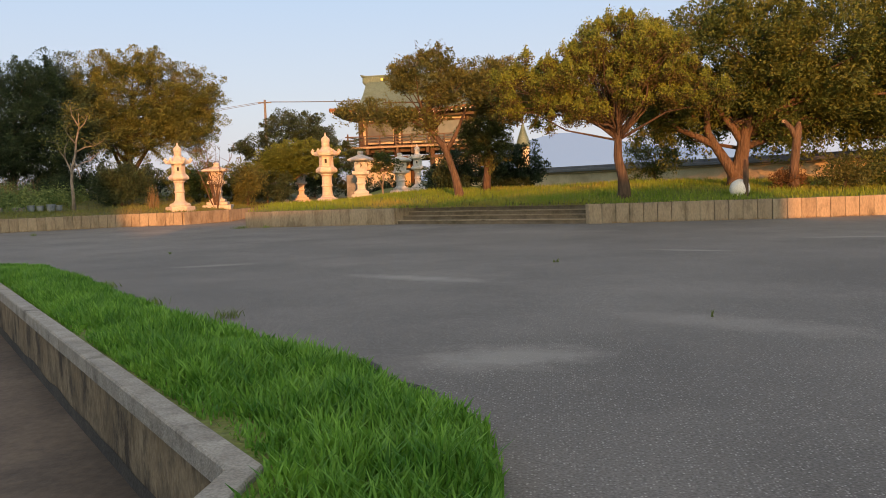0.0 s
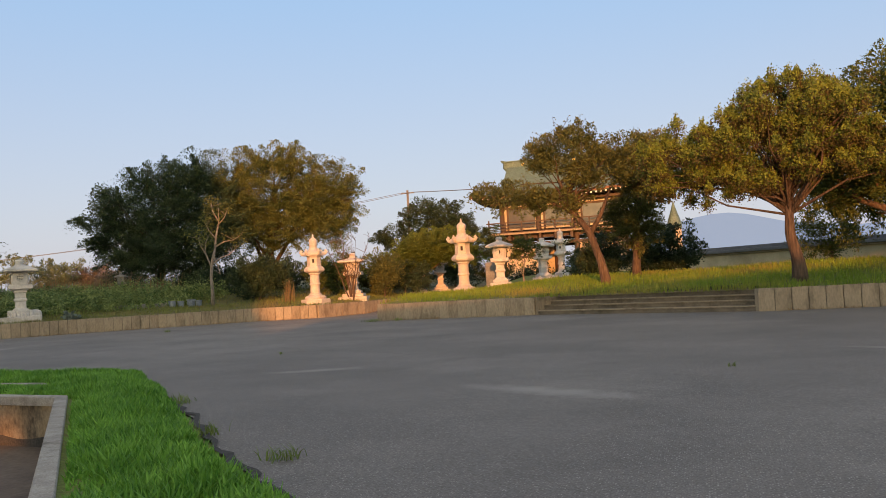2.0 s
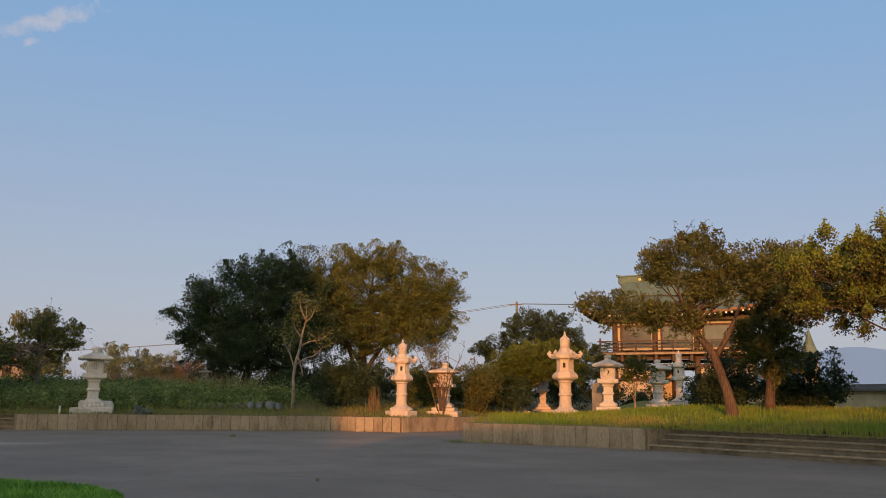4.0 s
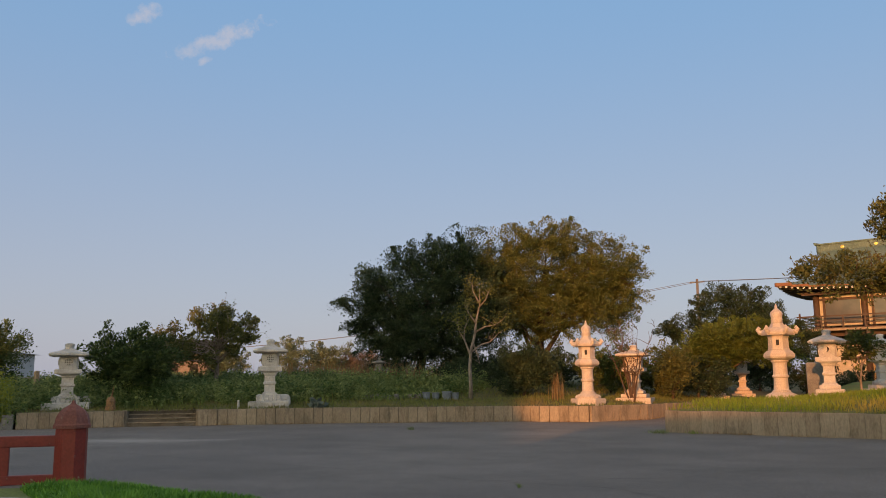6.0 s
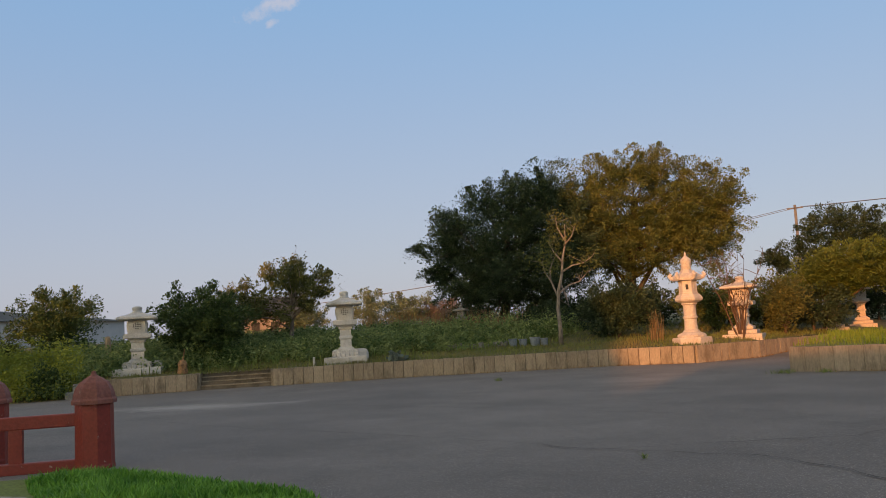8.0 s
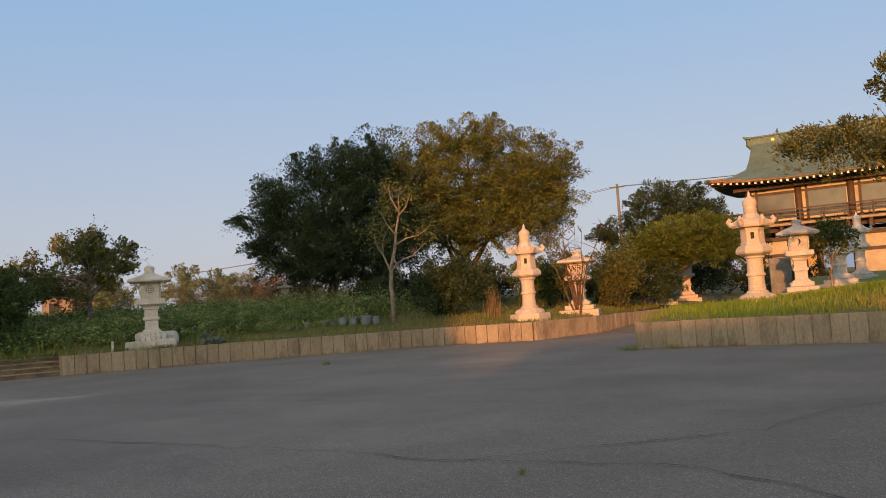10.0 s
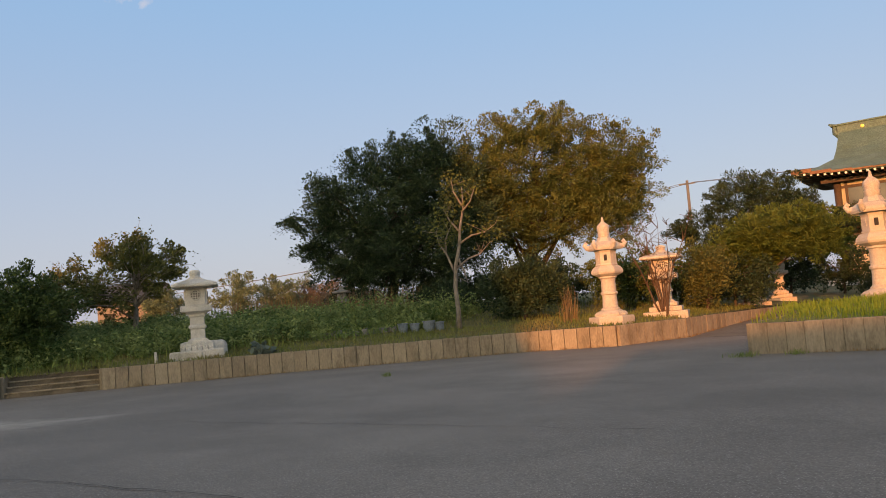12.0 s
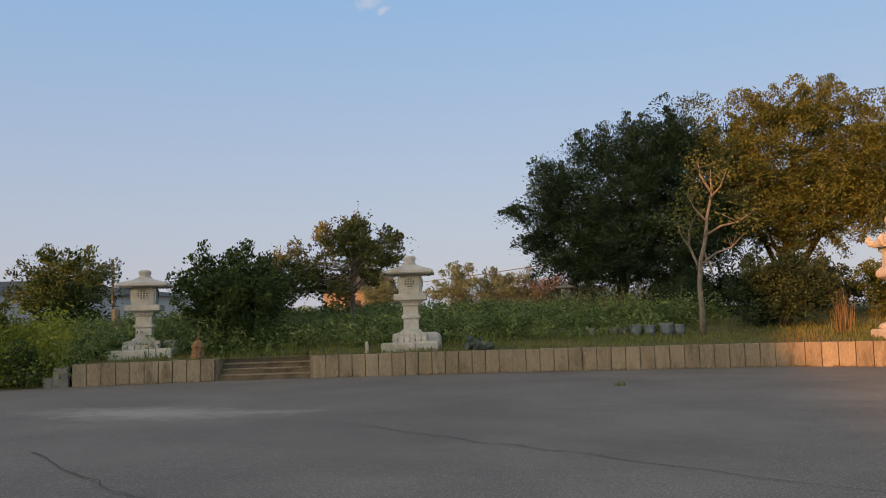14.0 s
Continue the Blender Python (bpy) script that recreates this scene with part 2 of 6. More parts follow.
# Near-black fill for openings; shade inside the fire boxes is painted with it.
M_LATTICE = material("dark_opening_fill", (0.03, 0.028, 0.025), (0.045, 0.04, 0.035), 5, 0.9, 0.1)
M_GROUND = material("weedy_earth", (0.085, 0.105, 0.036), (0.15, 0.14, 0.065), 1.5, 0.95, 0.6, fine=18, c3=(0.19, 0.15, 0.085), patch=0.5)
M_LAWN = material("lawn_earth", (0.1, 0.16, 0.028), (0.17, 0.2, 0.045), 0.9, 0.95, 0.6, fine=25, c3=(0.2, 0.145, 0.05), patch=0.5)
M_CLUMP = material("clump_leaves", (0.04, 0.095, 0.03), (0.17, 0.245, 0.08), 1.2, 0.6, 0, by="island", patch=0.4, leaf=0.25)
M_FIELD = material("field", (0.06, 0.08, 0.03), (0.1, 0.1, 0.05), 0.05, 0.95, 0.3, fine=2)
M_PATH = material("path_paving", (0.13, 0.115, 0.1), (0.18, 0.16, 0.14), 1.5, 0.9, 0.4, fine=40)
M_GRASS = material("fresh_grass", (0.055, 0.2, 0.025), (0.25, 0.5, 0.085), 3.0, 0.45, 0, by="island", patch=0.45, leaf=0.35)
M_LAWNG = material("lawn_grass", (0.12, 0.22, 0.03), (0.27, 0.34, 0.06), 0.6, 0.6, 0, by="island", c3=(0.4, 0.3, 0.09), patch=0.5, leaf=0.35)
M_EDGEG = material("edge_grass", (0.11, 0.15, 0.042), (0.25, 0.26, 0.085), 1.1, 0.65, 0, by="island", c3=(0.26, 0.2, 0.09), patch=0.5, leaf=0.3)
M_WEED = material("weeds", (0.12, 0.2, 0.05), (0.24, 0.3, 0.09), 0.9, 0.65, 0, by="island", c3=(0.13, 0.115, 0.045), patch=0.8, leaf=0.3)
M_WEEDY = material("yellow_weeds", (0.2, 0.28, 0.045), (0.36, 0.36, 0.07), 1.0, 0.65, 0, by="island", patch=0.8, leaf=0.3)
M_DRY = material("dry_stalks", (0.2, 0.12, 0.06), (0.3, 0.21, 0.11), 2, 0.8, 0, by="island", leaf=0.2)
M_HERB = material("herb_leaves", (0.08, 0.15, 0.05), (0.31, 0.38, 0.15), 1.6, 0.6, 0, by="island", patch=0.4, leaf=0.3)
M_LEAF_DARK = material("dark_leaves", (0.019, 0.042, 0.022), (0.062, 0.09, 0.045), 0.9, 0.55, 0, by="island", patch=0.4, leaf=0.08)
M_LEAF_AUT = material("turning_leaves", (0.062, 0.09, 0.028), (0.175, 0.18, 0.054), 0.9, 0.6, 0, by="island", patch=0.4, leaf=0.18)
M_LEAF_GRN = material("green_leaves", (0.038, 0.075, 0.022), (0.15, 0.165, 0.045), 0.9, 0.6, 0, by="island", patch=0.45, leaf=0.22)
M_LEAF_OLV = material("olive_leaves", (0.06, 0.085, 0.03), (0.18, 0.175, 0.06), 0.9, 0.6, 0, by="island", patch=0.45, leaf=0.22)
M_LEAF_SHR = material("shrub_leaves", (0.03, 0.065, 0.024), (0.1, 0.14, 0.045), 1.1, 0.5, 0, by="island", patch=0.45, leaf=0.2)
M_LEAF_PINE = material("pine_needles", (0.08, 0.13, 0.03), (0.17, 0.2, 0.05), 0.7, 0.6, 0, by="island", patch=0.8, leaf=0.28)
# Brown old foliage, darkened to paint in the shade beneath juniper tufts.
M_LEAF_JUND = material("juniper_under_shade", (0.05, 0.045, 0.016), (0.1, 0.08, 0.028), 2.0, 0.7, 0, by="island", patch=0.6, leaf=0.1)
M_LEAF_JUN = material("juniper_foliage", (0.08, 0.125, 0.026), (0.21, 0.24, 0.045), 2.2, 0.65, 0, by="island", patch=0.4, leaf=0.12)
M_REDCAP = material("weathered_red_cap", (0.19, 0.06, 0.045), (0.27, 0.1, 0.08), 5, 0.75, 0.5, fine=26, c3=(0.36, 0.26, 0.2), patch=0.6, grit=0.18, stain=(0.6, 0.7), stain_scale=2.0)
M_LEAF_RED = material("reddish_leaves", (0.12, 0.06, 0.03), (0.2, 0.11, 0.05), 0.8, 0.65, 0, by="island", patch=0.8, leaf=0.25)
M_LEAF_GREY = material("grey_green_leaves", (0.1, 0.14, 0.12), (0.16, 0.2, 0.17), 2.0, 0.5, 0, by="island", leaf=0.15)
M_BARK = material("brown_bark", (0.075, 0.046, 0.031), (0.15, 0.098, 0.066), 9, 0.95, 1.0, fine=22, c3=(0.05, 0.034, 0.025), stretch=(1, 1, 0.18), patch=0.5, depth=0.06)
M_BARKF = material("furrowed_bark", (0.055, 0.036, 0.027), (0.125, 0.085, 0.06), 14, 0.95, 1.0, fine=20, c3=(0.035, 0.025, 0.02), stretch=(1, 1, 0.12), patch=0.4, depth=0.1)
M_BARKD = material("dark_bark", (0.045, 0.035, 0.026), (0.08, 0.062, 0.045), 5, 0.9, 0.8, fine=25, stretch=(1, 1, 0.25))
M_BARKG = material("grey_bark", (0.15, 0.125, 0.105), (0.27, 0.235, 0.2), 9, 0.9, 0.6, fine=25, stretch=(1, 1, 0.25))
M_RED = material("red_paint", (0.2, 0.026, 0.017), (0.29, 0.042, 0.026), 4, 0.5, 0.35, fine=24, c3=(0.42, 0.3, 0.24), patch=0.6, grit=0.12, stain=(0.64, 0.7), stain_scale=2.6)
M_EAVE = material("russet_timber", (0.2, 0.085, 0.045), (0.26, 0.12, 0.06), 3, 0.7, 0.2)
M_WOOD = material("dark_timber", (0.06, 0.037, 0.025), (0.1, 0.06, 0.04), 3, 0.7, 0.3, fine=25)
M_WOODL = material("pale_timber", (0.27, 0.2, 0.135), (0.36, 0.27, 0.18), 3, 0.75, 0.2)
M_WOODS = material("weathered_wood", (0.22, 0.12, 0.06), (0.34, 0.2, 0.1), 12, 0.9, 0.6, fine=40, c3=(0.09, 0.055, 0.035), patch=0.5)
M_PLASTER = material("cream_plaster", (0.44, 0.36, 0.25), (0.54, 0.45, 0.32), 2, 0.9, 0.1, c3=(0.36, 0.29, 0.2), grit=0.1)
M_PANE = material("dull_glass", (0.1, 0.105, 0.11), (0.14, 0.14, 0.14), 1.5, 0.08, 0, grit=0.05)
M_WALLPL = material("ochre_plaster", (0.55, 0.42, 0.25), (0.66, 0.53, 0.34), 1.2, 0.95, 0.2, c3=(0.42, 0.32, 0.2), grit=0.12)
M_WHITE = material("white_plaster", (0.74, 0.72, 0.68), (0.8, 0.78, 0.74), 2, 0.9, 0.1)
M_COPPER = material("verdigris_copper", (0.075, 0.125, 0.105), (0.125, 0.18, 0.15), 1.2, 0.6, 0.25, fine=12, c3=(0.085, 0.12, 0.085))
M_GOLD = material("gilt", (0.75, 0.5, 0.14), (0.85, 0.6, 0.2), 4, 0.35, 0, metal=1.0)
M_TILE = material("grey_roof_tile", (0.12, 0.12, 0.125), (0.18, 0.18, 0.185), 2, 0.7, 0.4)
# Near-black hills; a faint blue glow paints the distance haze.
M_MTN = material("hill_haze_glow", (0.02, 0.03, 0.04), (0.02, 0.03, 0.04), 0.01, 1.0, 0)
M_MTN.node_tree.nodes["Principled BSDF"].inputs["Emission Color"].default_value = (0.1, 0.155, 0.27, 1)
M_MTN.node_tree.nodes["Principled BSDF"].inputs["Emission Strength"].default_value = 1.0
# Leaves far off are paler and greyer: haze is mixed into these colours.
M_FAROLV = material("far_olive_hazed", (0.13, 0.175, 0.105), (0.19, 0.23, 0.145), 0.5, 0.7, 0, by="island", patch=0.5, leaf=0.25)
M_FARRED = material("far_reddish_hazed", (0.16, 0.125, 0.095), (0.23, 0.17, 0.13), 0.5, 0.7, 0, by="island", patch=0.5, leaf=0.25)
M_POLE = material("pole_concrete", (0.13, 0.12, 0.12), (0.18, 0.165, 0.16), 3, 0.9, 0.2)
M_CABLE = material("cable", (0.1, 0.1, 0.11), (0.13, 0.13, 0.14), 3, 0.7, 0)
M_POT = material("glazed_pot", (0.13, 0.17, 0.22), (0.22, 0.27, 0.33), 4, 0.35, 0.1, c3=(0.3, 0.31, 0.32))
M_HOUSE = material("house_siding", (0.23, 0.18, 0.15), (0.28, 0.22, 0.18), 1, 0.9, 0.1)
M_BLUEROOF = material("blue_grey_roof", (0.38, 0.42, 0.46), (0.46, 0.49, 0.52), 0.7, 0.6, 0.1, grit=0.08)


# ---- mesh helpers ----
def part(name, bm, mat, parent=None, label="", smooth=False):
    me = bpy.data.meshes.new(name)
    bm.normal_update()
    bm.to_mesh(me)
    bm.free()
    if smooth:
        for p in me.polygons:
            p.use_smooth = True
    me.materials.append(mat)
    ob = new(name, me)
    if parent:
        ob.parent = parent
    if label:
        ob["label"] = label
    return ob


def thing(name, label, category, at=(0, 0, 0), turn=0.0, group="", kind="", scale=1.0):
    ob = new(name)
    ob.empty_display_size = 0.2
    ob.matrix_basis = pose(*at, 0, 0, turn) @ Matrix.Scale(scale, 4)
    return tagged(ob, label, category, group, kind)


def box(bm, x0, x1, y0, y1, z0, z1, bevel=0.0):
    vs = [bm.verts.new((x, y, z)) for z in (z0, z1) for y in (y0, y1) for x in (x0, x1)]
    fs = [bm.faces.new([vs[i] for i in f]) for f in ((0, 2, 3, 1), (4, 5, 7, 6), (0, 1, 5, 4), (2, 6, 7, 3), (0, 4, 6, 2), (1, 3, 7, 5))]
    if bevel:
        es = list({e for f in fs for e in f.edges})
        bmesh.ops.bevel(bm, geom=es, offset=bevel, segments=2, affect="EDGES", profile=0.5)
    return bm


def lathe(bm, profile, sides=24, turn=0.0, centre=(0, 0, 0), square=0.0):
    """Turns (radius, z) pairs round the z axis; few sides give a faceted stone."""
    rings = []
    for r, z in profile:
        rings.append([bm.verts.new((centre[0] + r * math.cos(turn + 2 * math.pi * k / sides), centre[1] + r * math.sin(turn + 2 * math.pi * k / sides), centre[2] + z)) for k in range(sides)])
    for a, b in zip(rings, rings[1:]):
        for k in range(sides):
            bm.faces.new((a[k], a[(k + 1) % sides], b[(k + 1) % sides], b[k]))
    bm.faces.new(rings[0][::-1])
    bm.faces.new(rings[-1])
    return bm


def tube(bm, points, radii, sides=7):
    """A tapering limb along points."""
    rings = []
    pts = [Vector(p) for p in points]
    for i, p in enumerate(pts):
        d = (pts[min(i + 1, len(pts) - 1)] - pts[max(i - 1, 0)])
        d = d.normalized() if d.length > 1e-6 else Vector((0, 0, 1))
        a = d.cross(Vector((0.3, 0.9, 0.13))).normalized()
        b = d.cross(a)
        r = radii[i]
        rings.append([bm.verts.new(p + a * r * math.cos(2 * math.pi * k / sides) + b * r * math.sin(2 * math.pi * k / sides)) for k in range(sides)])
    for a, b in zip(rings, rings[1:]):
        for k in range(sides):
            bm.faces.new((a[k], a[(k + 1) % sides], b[(k + 1) % sides], b[k]))
    bm.faces.new(rings[0][::-1])
    bm.faces.new(rings[-1])
    return bm


def raw_mesh(name, verts, loops_per_face, mat, parent=None, label=""):
    """A mesh of separate faces from an array of corners (n faces, k corners, 3)."""
    n, k, _ = verts.shape
    me = bpy.data.meshes.new(name)
    me.vertices.add(n * k)
    me.vertices.foreach_set("co", verts.astype(np.float32).ravel())
    me.loops.add(n * k)
    me.loops.foreach_set("vertex_index", np.arange(n * k, dtype=np.int32))
    me.polygons.add(n)
    me.polygons.foreach_set("loop_start", np.arange(0, n * k, k, dtype=np.int32))
    me.polygons.foreach_set("loop_total", np.full(n, k, dtype=np.int32))
    me.update()
    me.validate()
    me.materials.append(mat)
    ob = new(name, me)
    if parent:
        ob.parent = parent
    if label:
        ob["label"] = label
    return ob


def indexed_mesh(name, verts, faces, mat, parent=None):
    me = bpy.data.meshes.new(name)
    me.from_pydata(verts, [], faces)
    me.update()
    me.materials.append(mat)
    ob = new(name, me)
    if parent:
        ob.parent = parent
    return ob


def leaves(pts, size, rng, flat=0.5, aspect=0.5, rise=0.0, way=None):
    """Pointed four-cornered leaves at pts, turned at random, more level as flat nears 1."""
    n = len(pts)
    if way is None:
        d = rng.normal(size=(n, 3))
        d[:, 2] = d[:, 2] * ((1 - flat) + 0.15) + rise
    else:
        d = way.copy()
    d /= np.linalg.norm(d, axis=1, keepdims=True)
    up = rng.normal(size=(n, 3)) * (1 - flat) + np.array([0, 0, 1.0]) * flat
    s = np.cross(d, up)
    s /= np.linalg.norm(s, axis=1, keepdims=True) + 1e-9
    nrm = np.cross(s, d)
    ln = size * rng.uniform(0.6, 1.3, (n, 1))
    w = ln * aspect * 0.5
    a = pts - d * ln * 0.5
    c = pts + d * ln * 0.5
    b = pts + s * w + nrm * ln * 0.08
    e = pts - s * w + nrm * ln * 0.08
    return np.stack([a, b, c, e], 1)


def blades(xy, z, height, width, rng, lean=0.5):
    """Bent grass blades: two quads' worth of outline as one five-cornered strip each, in two faces."""
    n = len(xy)
    base = np.column_stack([xy, z])
    ang = rng.uniform(0, 2 * np.pi, n)
    out = np.column_stack([np.cos(ang), np.sin(ang), np.zeros(n)])
    side = np.column_stack([-np.sin(ang), np.cos(ang), np.zeros(n)])
    twist = rng.uniform(-0.8, 0.8, n)[:, None]
    side = side + out * twist
    h = (np.broadcast_to(height, (n,)) * rng.uniform(0.5, 1.25, n))[:, None]
    ln = lean * rng.uniform(0.1, 1.0, n)[:, None] * h
    w = width * rng.uniform(0.6, 1.3, n)[:, None] / 2
    mid = base + out * ln * 0.35 + np.array([0, 0, 1.0]) * h * 0.6
    tip = base + out * ln + np.array([0, 0, 1.0]) * h
    q1 = np.stack([base - side * w, base + side * w, mid + side * w * 0.8, mid - side * w * 0.8], 1)
    q2 = np.stack([mid - side * w * 0.8, mid + side * w * 0.8, tip + side * w * 0.08, tip - side * w * 0.08], 1)
    return np.concatenate([q1, q2], 0)


def inside(poly, p):
    """Which of the points p (n, 2) lie within the outline."""
    res = np.zeros(len(p), bool)
    m = len(poly)
    for i in range(m):
        (x0, y0), (x1, y1) = poly[i], poly[(i + 1) % m]
        cond = ((y0 > p[:, 1]) != (y1 > p[:, 1])) & (p[:, 0] < (x1 - x0) * (p[:, 1] - y0) / ((y1 - y0) or 1e-9) + x0)
        res ^= cond
    return res


def line_dist(line, p):
    """Distance of points p (n, 2) from an open polyline."""
    best = np.full(len(p), 1e9)
    for a, b in zip(line, line[1:]):
        a, b = np.array(a, float), np.array(b, float)
        t = np.clip(((p - a) @ (b - a)) / ((b - a) @ (b - a)), 0, 1)
        best = np.minimum(best, np.linalg.norm(p - (a + t[:, None] * (b - a)), axis=1))
    return best


def sheet(name, outline, mat, height, spacing, rng, holes=(), label="", parent=None):
    """A ground sheet with a true outline, filled with scattered points and lifted by height(points)."""
    from mathutils.geometry import delaunay_2d_cdt
    pts = [Vector(p) for p in outline]
    edges = [(i, (i + 1) % len(outline)) for i in range(len(outline))]
    for h in holes:
        k = len(pts)
        pts += [Vector(p) for p in h]
        edges += [(k + i, k + (i + 1) % len(h)) for i in range(len(h))]
    lo, hi = np.min(outline, 0), np.max(outline, 0)
    gx, gy = np.meshgrid(np.arange(lo[0], hi[0], spacing), np.arange(lo[1], hi[1], spacing))
    g = np.column_stack([gx.ravel(), gy.ravel()]) + rng.uniform(-0.25, 0.25, (gx.size, 2)) * spacing
    keep = inside(outline, g) & (line_dist(list(outline) + [outline[0]], g) > spacing * 0.3)
    for h in holes:
        keep &= ~inside(h, g)
    pts += [Vector(p) for p in g[keep]]
    v, e, f, *_ = delaunay_2d_cdt(pts, edges, [], 1, 1e-5)
    xy = np.array([(p.x, p.y) for p in v])
    for h in holes:
        f = [t for t in f if not inside(h, np.array([xy[list(t)].mean(0)]))[0]]
    z = height(xy)
    ob = indexed_mesh(name, [(*p, q) for p, q in zip(xy.tolist(), z.tolist())], [tuple(t) for t in f], mat, parent)
    for p in ob.data.polygons:
        p.use_smooth = True
    return ob


# ---- plan ----
rng = np.random.default_rng(7)
WALL_L = [(-29.0, 22.3), (-27.2, 25.3)]                                      # short wall beside the small steps
WALL_M = [(-25.6, 27.3), (-21.9, 31.0), (-16.5, 35.2), (-13.9, 35.7), (-12.9, 38.5), (-12.0, 45.0), (-10.8, 52.0)]
EDGE_L = [(-75, -62), (-34, 10), (-30.2, 19.8), (-29.2, 21.95)] + WALL_L + WALL_M + [(-9.0, 62.0)]
PL_LEFT = [(-8.9, 44.0), (-8.95, 36.0), (-8.9, 30.5)]
PL_FRONT = [(-8.9, 30.5), (-2.9, 29.6)]
ST_R = [(-2.9, 29.6), (4.0, 26.1)]
PL_RIGHT = [(4.0, 26.1), (9.6, 26.0), (13.2, 26.6), (26.0, 29.5), (48.0, 34.0)]
EDGE_R = [(-8.9, 30.5), (-2.9, 29.6), (4.0, 26.1), (9.6, 26.0), (13.2, 26.6), (26.0, 29.5), (48.0, 34.0)]
NOTCH_E = [(-2.9, 29.6), (-2.2, 30.99), (4.7, 27.49), (4.0, 26.1)]
NOTCH_W = [(-27.2, 25.3), (-28.1, 25.98), (-26.5, 27.98), (-25.6, 27.3)]
PIT = [(1.41, 1.94), (-5.39, 10.02), (-9.3, 10.72), (-10.6, 8.4), (-9.6, 6.6), (-4.6, -4.5), (1.41, -4.5)]
CHANNEL = [(-7.12, 11.64), (-7.35, 11.8), (-9.85, 12.1), (-10.5, 11.85), (-10.2, 11.6)]


def outset(poly, by):
    """The outline pushed outward by a fixed width (corners in the order of a left-hand turn)."""
    res = []
    for i, p in enumerate(poly):
        p, a, b = Vector(p), Vector(poly[i - 1]), Vector(poly[(i + 1) % len(poly)])
        u, v = (p - a).normalized(), (b - p).normalized()
        nu, nv = Vector((u.y, -u.x)), Vector((v.y, -v.x))
        m = (nu + nv).normalized()
        q = p + m * (by / max(0.4, m.dot(nu)))
        res.append((q.x, q.y))
    return res


PIT_OUT = outset(PIT, 0.155)
CHANNEL_OUT = outset(CHANNEL, 0.155)
BED = [(2.6, -6), (2.62, 1.9), (2.5, 2.7), (2.05, 3.6), (1.3, 4.7), (0.3, 5.7), (-0.4, 6.3), (-1.5, 7.5), (-2.6, 8.9), (-3.6, 9.85), (-4.5, 10.95), (-5.6, 12.15), (-6.35, 13.05), (-7.3, 13.6), (-8.3, 13.7), (-9.4, 13.65), (-10.6, 13.7), (-11.3, 13.3), (-14, 10), (-22, 2), (-20, -6)]


def lawn_z(p):
    v = line_dist(EDGE_R + PL_LEFT[:2], p)
    v = np.minimum(v, line_dist(EDGE_R, p))
    v = np.where(p[:, 0] < -7.5, np.minimum(v, np.maximum(0.2, (p[:, 1] - 30.5))), v)
    return 0.6 + 0.085 * np.minimum(v, 9) + 0.012 * np.clip(v - 9, 0, 60) + 0.03 * np.sin(p[:, 0] * 0.7) * np.sin(p[:, 1] * 0.5) * np.clip(v, 0, 1)


def terrace_z(p):
    v = line_dist(EDGE_L, p)
    low = np.clip((p[:, 1] - 21.95) / 0.35, 0.0, 1.0)
    z = 0.56 * low + 0.13 * (1 - low) * np.minimum(v, 5) + 0.11 * np.minimum(v, 8) + 0.03 * np.clip(v - 8, 0, 25)
    z += 0.05 * np.sin(p[:, 0] * 1.1 + 1) * np.sin(p[:, 1] * 0.9) * np.clip(v, 0, 1)
    path = np.clip((p[:, 1] - 37) / 12.0, 0, 1) * np.clip(1.5 - v * 0.2, 0, 1) * 0.1
    return z + path - 0.01


def ramp_z(p):
    return 0.002 + 0.62 * np.clip((p[:, 1] - 38.6) / 12.0, 0, 1)


def terrain(x, y):
    p = np.array([[x, y]], float)
    if inside(LAWN_OUT, p)[0]:
        return float(lawn_z(p)[0])
    if inside(TERR_OUT, p)[0]:
        return float(terrace_z(p)[0])
    return 0.0


LAWN_OUT = [EDGE_R[0]] + NOTCH_E + EDGE_R[3:] + [(90, 45), (90, 130), (-8.0, 130), (-8.0, 62.0), (-8.9, 44.0), (-8.95, 36.0)]
TERR_OUT = EDGE_L[:5] + NOTCH_W + EDGE_L[7:] + [(-8.6, 130), (-150, 130), (-150, -62)]

# far ground to the horizon, under everything
R = [0, 60, 140, 400, 1200, 4000]
fv, ff = [(0, 30, -1.4)], []
for i, r in enumerate(R[1:]):
    for k in range(32):
        a = 2 * math.pi * k / 32
        fv.append((r * math.cos(a), 30 + r * math.sin(a), -1.2 if r < 130 else 0.3))
for k in range(32):
    ff.append((0, 1 + k, 1 + (k + 1) % 32))
for i in range(len(R) - 2):
    for k in range(32):
        a, b = 1 + 32 * i, 1 + 32 * (i + 1)
        ff.append((a + k, b + k, b + (k + 1) % 32, a + (k + 1) % 32))
tagged(indexed_mesh("ground", fv, ff, M_FIELD), "flat fields running to the horizon", "ground", kind="structure")

LOT = [(90, 45), (48, 34), (26, 29.5), (13.2, 26.6), (9.6, 26.0), (4.0, 26.1), (-2.9, 29.6), (-8.9, 30.5), (-8.95, 36.5), (-12.7, 38.5), (-13.9, 35.7), (-16.5, 35.2),
       (-21.9, 31.0), (-25.6, 27.3), (-27.2, 25.3), (-29.0, 22.3), (-29.2, 21.95), (-30.2, 19.8), (-34, 10), (-75, -62), (90, -62)]
HOLE = [(p[0], p[1]) for p in BED]
tagged(sheet("road", LOT, M_ASPHALT, lambda p: 0.006 * np.sin(p[:, 0] * 0.4) * np.sin(p[:, 1] * 0.37) - 0.006, 2.0, rng, holes=(HOLE,)),
       "worn grey asphalt forecourt with cracks and pale patches", "asphalt", kind="structure")
